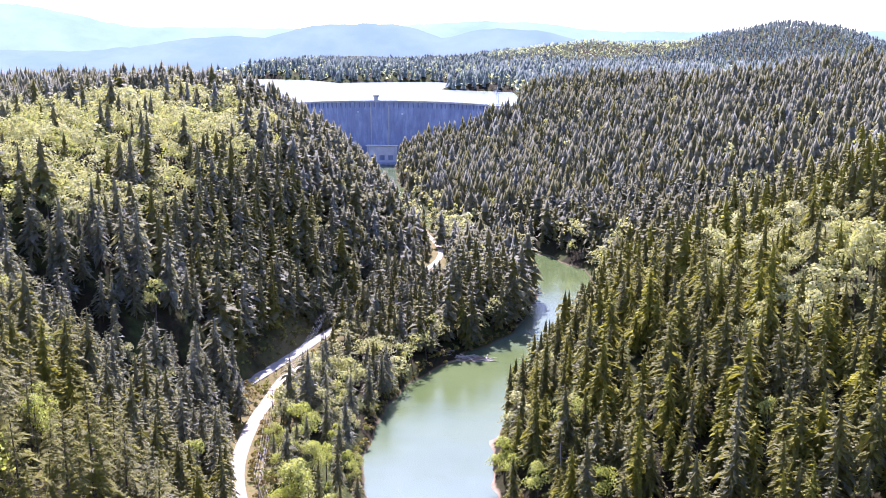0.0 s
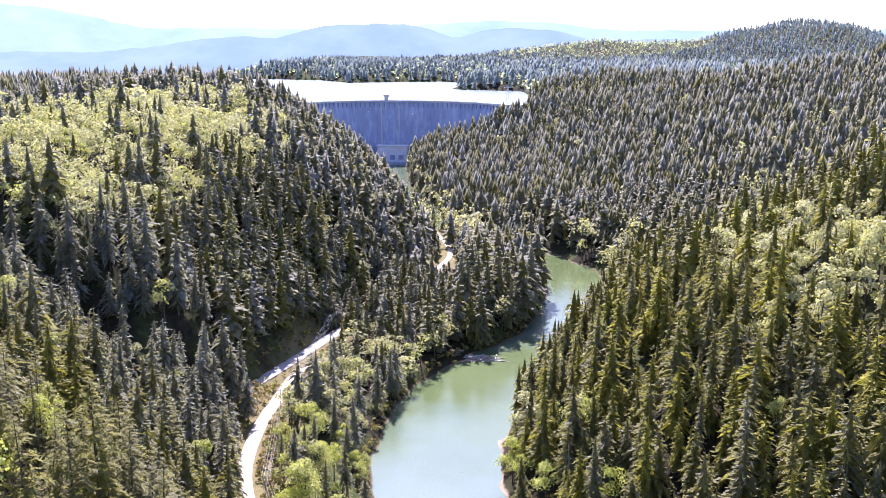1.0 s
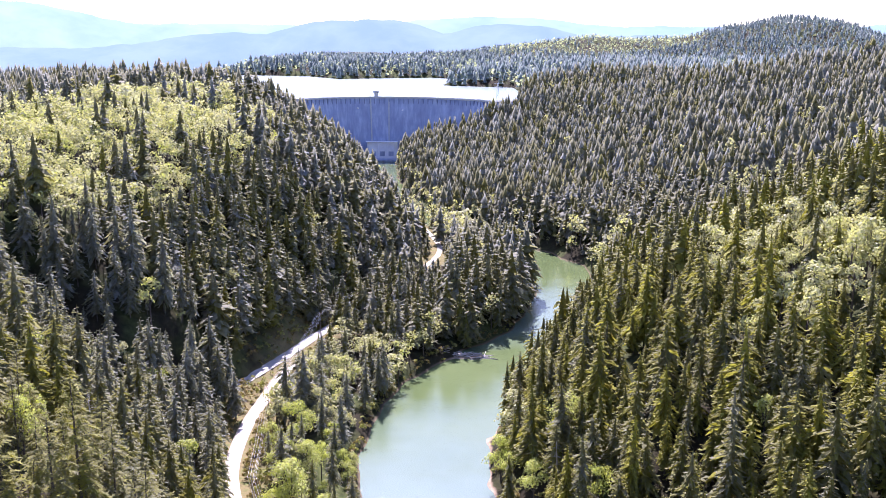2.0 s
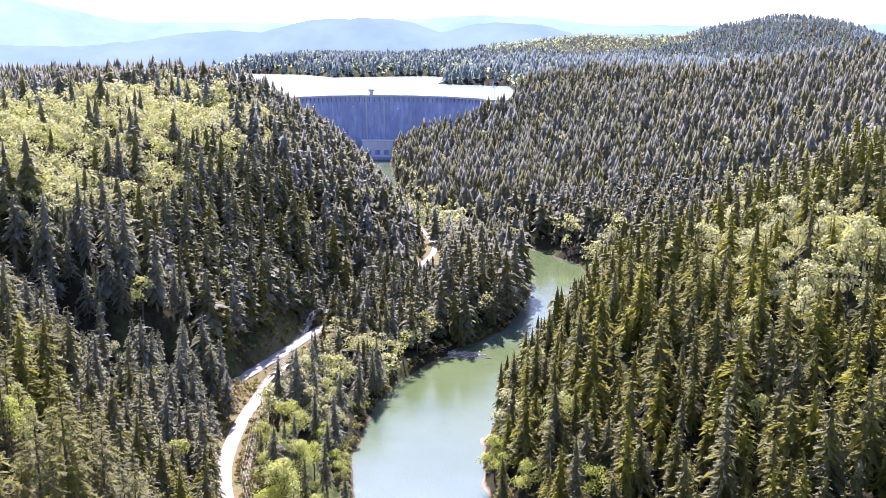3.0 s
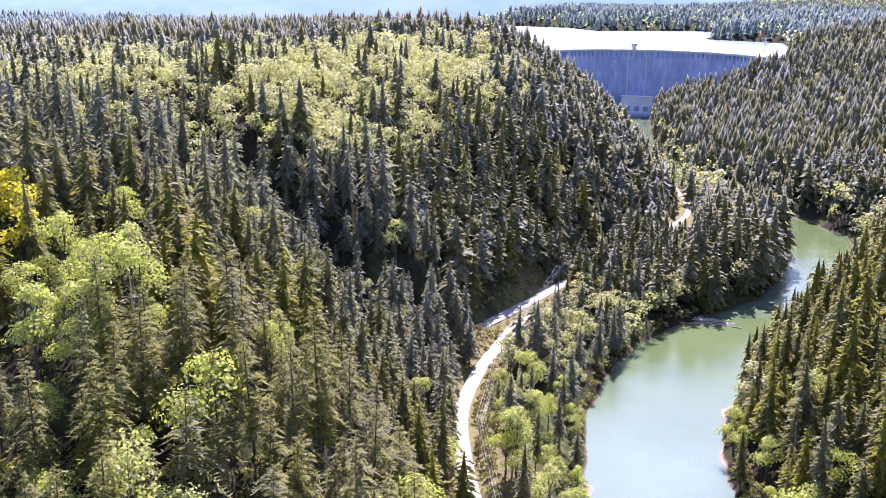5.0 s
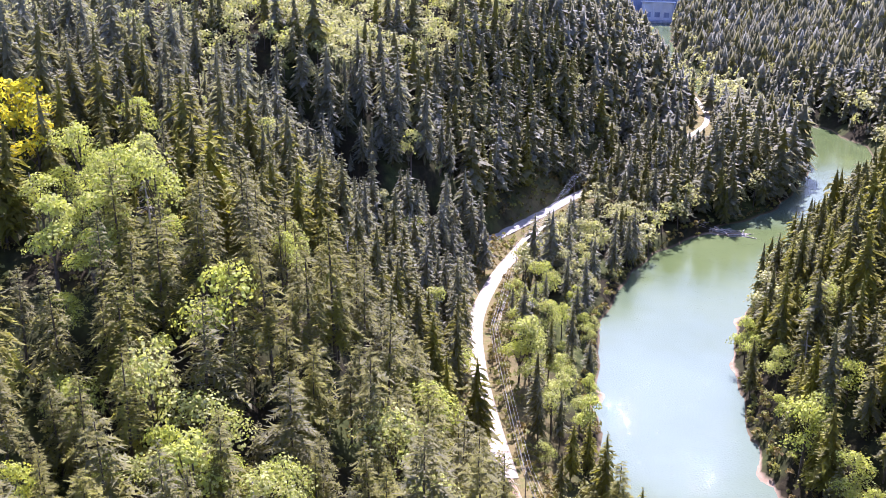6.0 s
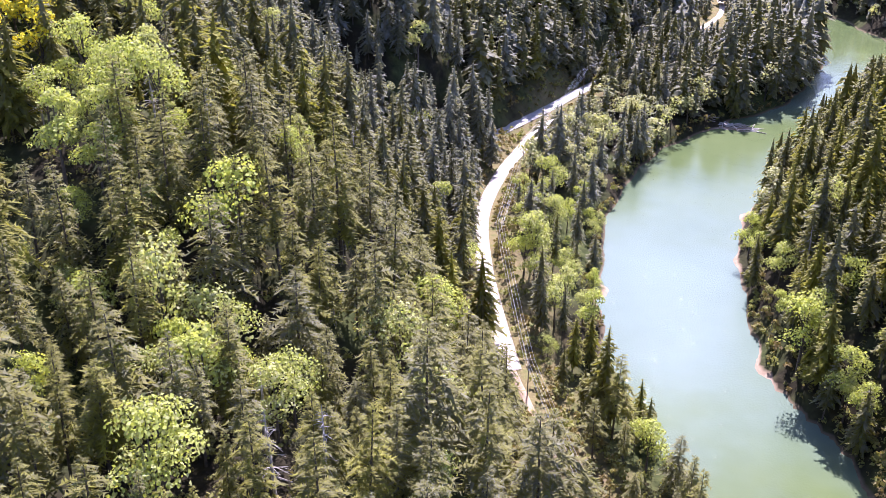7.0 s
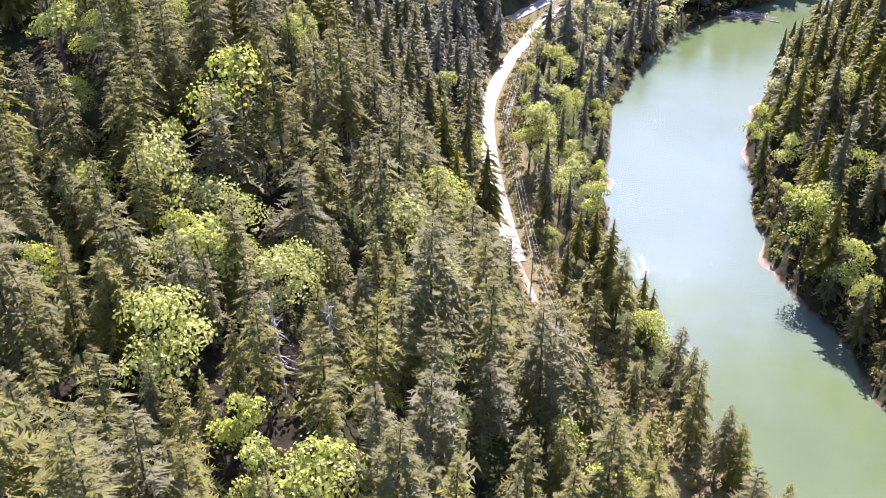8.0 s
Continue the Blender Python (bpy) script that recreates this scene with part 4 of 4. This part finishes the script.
def belt(name, r0, r1, gap, seed, firs, leaves, az0=-46, az1=31, grow=1.0, mats=None, deep=1.0, shallow=0.0, spread=1.0, soft_faces=True):
    mats = mats or (NEEDLES, LEAVES)
    x, y = stand(-r1 * 0.75, r1 * 0.55, max(60, r0 * 0.65), r1, gap, seed)
    d, az = np.hypot(x, y), np.degrees(np.arctan2(x, y))
    k = (d >= r0) & (d < r1) & (az > az0) & (az < az1)
    x, y = x[k], y[k]
    z = height(x, y) - 0.2
    r = np.random.RandomState(seed + 1)
    share = leafy(x, y, z)
    lf = r.uniform(size=len(x)) < share
    size = np.clip(r.normal(1.2, 0.25, len(x)), 0.6, 1.75) * np.where(y > 2350, grow, 1.0) * np.where((share > 0.5) & ~lf, 0.7, 1.0)
    bd, bs, bh = along(RIVER_LINE, x, y, RIVER_HALF)
    size = size * np.where((bd - bh < 14) & (bs < 0) & (y < 800), 0.72, 1.0)
    size = size * np.where((bs > 0) & (x > 4) & (y > 505) & (y < 660), 1.35, 1.0)
    size = size * np.where(lf & (np.hypot(x - 4, y - 775) < 40), 1.35, 1.0)
    size = size * np.where((np.abs(x + 5) < 13) & (y > 570) & (y < 740), 0.5, 1.0)
    # the olive fades with distance towards the grey stops, again painted haze
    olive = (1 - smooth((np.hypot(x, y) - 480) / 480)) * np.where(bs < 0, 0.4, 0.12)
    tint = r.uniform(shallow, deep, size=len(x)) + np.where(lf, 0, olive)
    size = size * np.where(lf & (np.hypot(x - 100, y - 700) < 45), 1.9, 1.0)
    fat = r.uniform(0.85, 1.25, len(x)) * spread
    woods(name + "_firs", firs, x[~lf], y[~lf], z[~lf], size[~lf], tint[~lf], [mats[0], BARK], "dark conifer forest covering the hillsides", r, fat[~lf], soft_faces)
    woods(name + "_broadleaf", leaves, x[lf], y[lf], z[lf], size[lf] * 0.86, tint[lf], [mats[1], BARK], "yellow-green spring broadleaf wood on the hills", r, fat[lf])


# the hillside belts keep to low tints, whose grey stands in for haze
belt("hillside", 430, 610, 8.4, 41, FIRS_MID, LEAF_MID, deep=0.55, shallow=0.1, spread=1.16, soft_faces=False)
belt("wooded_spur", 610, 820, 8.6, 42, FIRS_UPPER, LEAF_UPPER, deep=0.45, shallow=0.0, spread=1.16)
# a close canopy of young alder on the flat top of the hill
r = np.random.RandomState(47)
px, py = stand(-520, -95, 400, 730, 5.6, 48)
pz = height(px, py) - 0.2
k = (r.uniform(size=len(px)) < (leafy(px, py, pz) - 0.5) * 2.0) & (np.hypot(px, py) > 430)
px, py, pz = px[k], py[k], pz[k]
woods("alder_canopy", [broadleaf(970 + j, 64, 0.6, 0, tall=12) for j in range(4)], px, py, pz, r.uniform(0.8, 1.25, len(px)), r.uniform(0, 0.7, len(px)),
      [LEAVES, BARK], "pale yellow-green alder canopy on the hilltop", r)
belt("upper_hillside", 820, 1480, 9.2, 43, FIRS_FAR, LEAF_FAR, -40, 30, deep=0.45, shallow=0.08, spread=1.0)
# the two farthest belts wear the foliage with haze in its colour
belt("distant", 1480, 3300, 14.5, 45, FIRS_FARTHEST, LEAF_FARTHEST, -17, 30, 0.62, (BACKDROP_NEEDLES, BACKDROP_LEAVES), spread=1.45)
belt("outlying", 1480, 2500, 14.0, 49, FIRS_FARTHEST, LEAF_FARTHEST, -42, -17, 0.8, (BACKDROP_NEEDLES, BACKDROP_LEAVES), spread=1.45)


# ---------------------------------------------------------------- bushes by the water and the road
def thickets():
    r = np.random.RandomState(71)
    bx, by = stand_free(r)
    bz = height(bx, by) - 0.15
    size = r.uniform(0.12, 0.36, len(bx))
    woods("bushes", [broadleaf(760 + k, 30, 1.9, 0, tall=12, wide=6.5) for k in range(4)], bx, by, bz, size, r.uniform(0, 1, len(bx)),
          [BRUSH, BARK], "low brown and green brush along banks and road", r)


def stand_free(r):
    xs, ys = np.meshgrid(np.arange(-150, 130, 3.0), np.arange(72, 620, 3.0))
    x = (xs + r.uniform(-1.4, 1.4, xs.shape)).ravel()
    y = (ys + r.uniform(-1.4, 1.4, ys.shape)).ravel()
    d, side, half = along(RIVER_LINE, x, y, RIVER_HALF)
    e = d - half - 2.0 * waves(x, y, 45, 5)
    dr, rs, _ = along(ROAD_LINE, x, y)
    du, _, _ = along(UPPER_ROAD, x, y)
    dw, _, _ = along(WIRE_LINE, x, y)
    near_bank = (e > 0.15) & (e < 4.5)
    verge = (dr < np.where(y > 225, 11, 15)) & (dr > np.where(y > 225, 3.7, 2.0))
    gore = (dr < 22) & (du < 20) & (rs > 0) & (y > 385) & (y < 510) & (dr > 4.4)
    ok = (near_bank & (r.uniform(size=x.shape) < 0.9)) | ((verge | gore | (dw < 6)) & (r.uniform(size=x.shape) < 0.9) & (e > 0.6) & (dr > 2.0))
    ok &= (du > 4.2) & ((dr > 3.7) | (y < 225))
    return x[ok], y[ok]


def undergrowth():
    r = np.random.RandomState(83)
    x, y = stand(-190, 120, 45, 330, 4.6, 84)
    d, side, half = along(RIVER_LINE, x, y, RIVER_HALF)
    k = ((side > 0) & (x < 50) & (y < 240)) | ((side < 0) & (d - half < 40))
    x, y = x[k], y[k]
    woods("undergrowth", [broadleaf(780 + j, 34, 1.5, 0, tall=9, wide=8.5) for j in range(4)], x, y, height(x, y) - 0.3, r.uniform(0.14, 0.38, len(x)),
          r.uniform(0.45, 1.0, len(x)), [BRUSH, BARK], "low green shrubs and ferns under the firs", r)


BRUSH = foliage("brush_leaves", [(0.0, (0.16, 0.12, 0.055)), (0.3, (0.22, 0.17, 0.07)), (0.6, (0.19, 0.19, 0.06)), (1.0, (0.27, 0.27, 0.08))], 0.35)
thickets()
undergrowth()


# ---------------------------------------------------------------- dead trees
def dead_tree(seed):
    r = np.random.RandomState(seed)
    trunk = Shape()
    H = r.uniform(15, 22)
    stem(trunk, (0, 0, -1), (0, 0, H * 0.6), 0.32, 0.2, 6, 0)
    stem(trunk, (0, 0, H * 0.6), (r.uniform(-0.5, 0.5), r.uniform(-0.5, 0.5), H), 0.2, 0.05, 5, 0)
    ob = new("dead_tree")
    tagged(ob, "bare grey dead conifer snag with broken limbs", "tree", "dead trees on the slope")
    v, t, m = trunk.done()
    new("trunk", mesh_from("trunk", v, t, [DEADWOOD])).parent = ob
    for k in range(30):
        limb = Shape()
        u = r.uniform(0.28, 0.97)
        az, ln = r.uniform(0, 6.28), (1 - u) * 3.4 + r.uniform(0.4, 1.3)
        p0 = np.array((0, 0, u * H))
        p1 = p0 + np.array((math.cos(az), math.sin(az), r.uniform(-0.45, 0.15))) * ln
        stem(limb, p0, p1, 0.07, 0.02, 3, 0)
        stem(limb, (p0 + p1) / 2, p1 + np.array((r.uniform(-0.6, 0.6), r.uniform(-0.6, 0.6), -0.4)), 0.04, 0.01, 3, 0)
        v, t, m = limb.done()
        new("limb", mesh_from("limb", v, t, [DEADWOOD])).parent = ob
    return ob


SNAGS = [dead_tree(900 + k) for k in range(3)]
snag_spots = [(-57, 172), (-46, 118), (-62, 128), (-52, 112), (-85, 165), (-101, 226), (-84, 152), (-66, 170), (-104, 190), (-121, 196), (-42, 165), (-140, 180), (-78, 205), (-93, 250), (40, 300), (-118, 330)]
for n, (x, y) in enumerate(snag_spots):
    m = pose(x, y, float(height(x, y)) - 0.2, rng.uniform(-3, 3), rng.uniform(-4, 4), rng.uniform(0, 360))
    if n < 3:
        SNAGS[n].matrix_basis = m
    else:
        copy_thing(SNAGS[n % 3], m)


# ---------------------------------------------------------------- power line
def pole_thing():
    ob = new("utility_pole")
    tagged(ob, "weathered wooden utility pole with crossarm and insulators", "pole", "utility poles along the road")
    sh = Shape()
    stem(sh, (0, 0, -1.5), (0, 0, 13.0), 0.19, 0.13, 8, 0)
    v, t, m = sh.done()
    new("shaft", mesh_from("shaft", v, t, [POLEWOOD])).parent = ob
    bm = bmesh.new()
    box(bm, 0, 0.16, 12.2, 3.0, 0.14, 0.18, 0, 0.02)
    part("crossarm", bm, POLEWOOD, ob)
    for x in (-1.35, -0.5, 0.5, 1.35):
        bm = bmesh.new()
        bmesh.ops.create_cone(bm, cap_ends=True, segments=8, radius1=0.10, radius2=0.05, depth=0.3, matrix=Matrix.Translation((x, 0.16, 12.44)))
        part("insulator", bm, STEEL, ob, "pale insulator")
    return ob


first_pole = pole_thing()
pole_tops = []
for n, (x, y) in enumerate(WIRE_LINE):
    z = max(float(height(x, y)), ROAD_Z - 1)
    tan = WIRE_LINE[min(n + 1, len(WIRE_LINE) - 1)] - WIRE_LINE[max(n - 1, 0)]
    a = math.degrees(math.atan2(tan[1], tan[0])) - 90
    m = pose(x, y, z, 0, 0, a)
    if n == 0:
        first_pole.matrix_basis = m
    else:
        copy_thing(first_pole, m)
    pole_tops.append(m)
for off, zz in ((-1.35, 12.6), (-0.5, 12.6), (0.5, 12.6), (1.35, 12.6), (0.2, 9.2)):
    sh = Shape()
    for m0, m1 in zip(pole_tops, pole_tops[1:]):
        p0, p1 = np.array(m0 @ Vector((off, 0.16, zz))), np.array(m1 @ Vector((off, 0.16, zz)))
        sag = 0.018 * np.linalg.norm(p1 - p0)
        pts = [p0 + (p1 - p0) * k / 8 - np.array((0, 0, sag * 4 * (k / 8) * (1 - k / 8))) for k in range(9)]
        for q0, q1 in zip(pts, pts[1:]):
            stem(sh, q0, q1, 0.035, 0.035, 4, 0)
    v, t, m = sh.done()
    tagged(new("power_cable", mesh_from("power_cable", v, t, [WIREMETAL])), "thin sagging aluminium power cable between the poles", "cable", "cables of the power line")


# ---------------------------------------------------------------- driftwood on the bar
def log_thing():
    sh = Shape()
    stem(sh, (-3.5, 0, 0), (0, 0.1, 0.05), 0.28, 0.24, 7, 0)
    stem(sh, (0, 0.1, 0.05), (3.6, -0.15, 0.1), 0.24, 0.14, 7, 0)
    stem(sh, (1.2, 0, 0.1), (2.0, 0.8, 0.5), 0.09, 0.04, 5, 0)
    v, t, m = sh.done()
    return tagged(new("driftwood_log", mesh_from("driftwood_log", v, t, [DEADWOOD])), "bleached driftwood log stranded on the gravel bar", "log", "driftwood on the bar")


first_log = log_thing()
for n in range(42):
    x, y = 13 + rng.normal(0, 7.5), 488 + rng.normal(0, 2.4)
    m = pose(x, y, max(float(height(x, y)), -0.05) + 0.22, rng.uniform(0, 360), rng.uniform(-4, 4), rng.normal(5, 35))
    if n == 0:
        first_log.matrix_basis = m
    else:
        copy_thing(first_log, m).scale = (rng.uniform(0.5, 1.2),) * 3


# ---------------------------------------------------------------- lattice pylon by the dam
def pylon_thing(x, y, z, H):
    ob = new("lattice_pylon")
    tagged(ob, "thin grey steel lattice pylon beside the dam", "pylon")
    b, t = 2.6, 0.5
    for sx in (-1, 1):
        for sy in (-1, 1):
            sh = Shape()
            stem(sh, (x + sx * b, y + sy * b, z), (x + sx * t, y + sy * t, z + H), 0.16, 0.12, 4, 0)
            v, tr, m = sh.done()
            new("leg", mesh_from("leg", v, tr, [STEEL])).parent = ob
    for k in range(6):
        u0, u1 = k / 6, (k + 1) / 6
        r0, r1 = b + (t - b) * u0, b + (t - b) * u1
        for sy in (-1, 1):
            sh = Shape()
            stem(sh, (x - r0, y + sy * r0, z + H * u0), (x + r1, y + sy * r1, z + H * u1), 0.08, 0.08, 3, 0)
            stem(sh, (x + r0, y + sy * r0, z + H * u0), (x - r1, y + sy * r1, z + H * u1), 0.08, 0.08, 3, 0)
            v, tr, m = sh.done()
            new("brace", mesh_from("brace", v, tr, [STEEL])).parent = ob
    for u in (0.72, 0.84, 0.96):
        sh = Shape()
        stem(sh, (x - 5, y, z + H * u), (x + 5, y, z + H * u), 0.16, 0.16, 4, 0)
        v, tr, m = sh.done()
        new("crossarm", mesh_from("crossarm", v, tr, [STEEL])).parent = ob


pylon_thing(72, 1352, float(height(72, 1352)) - 1.0, 30)
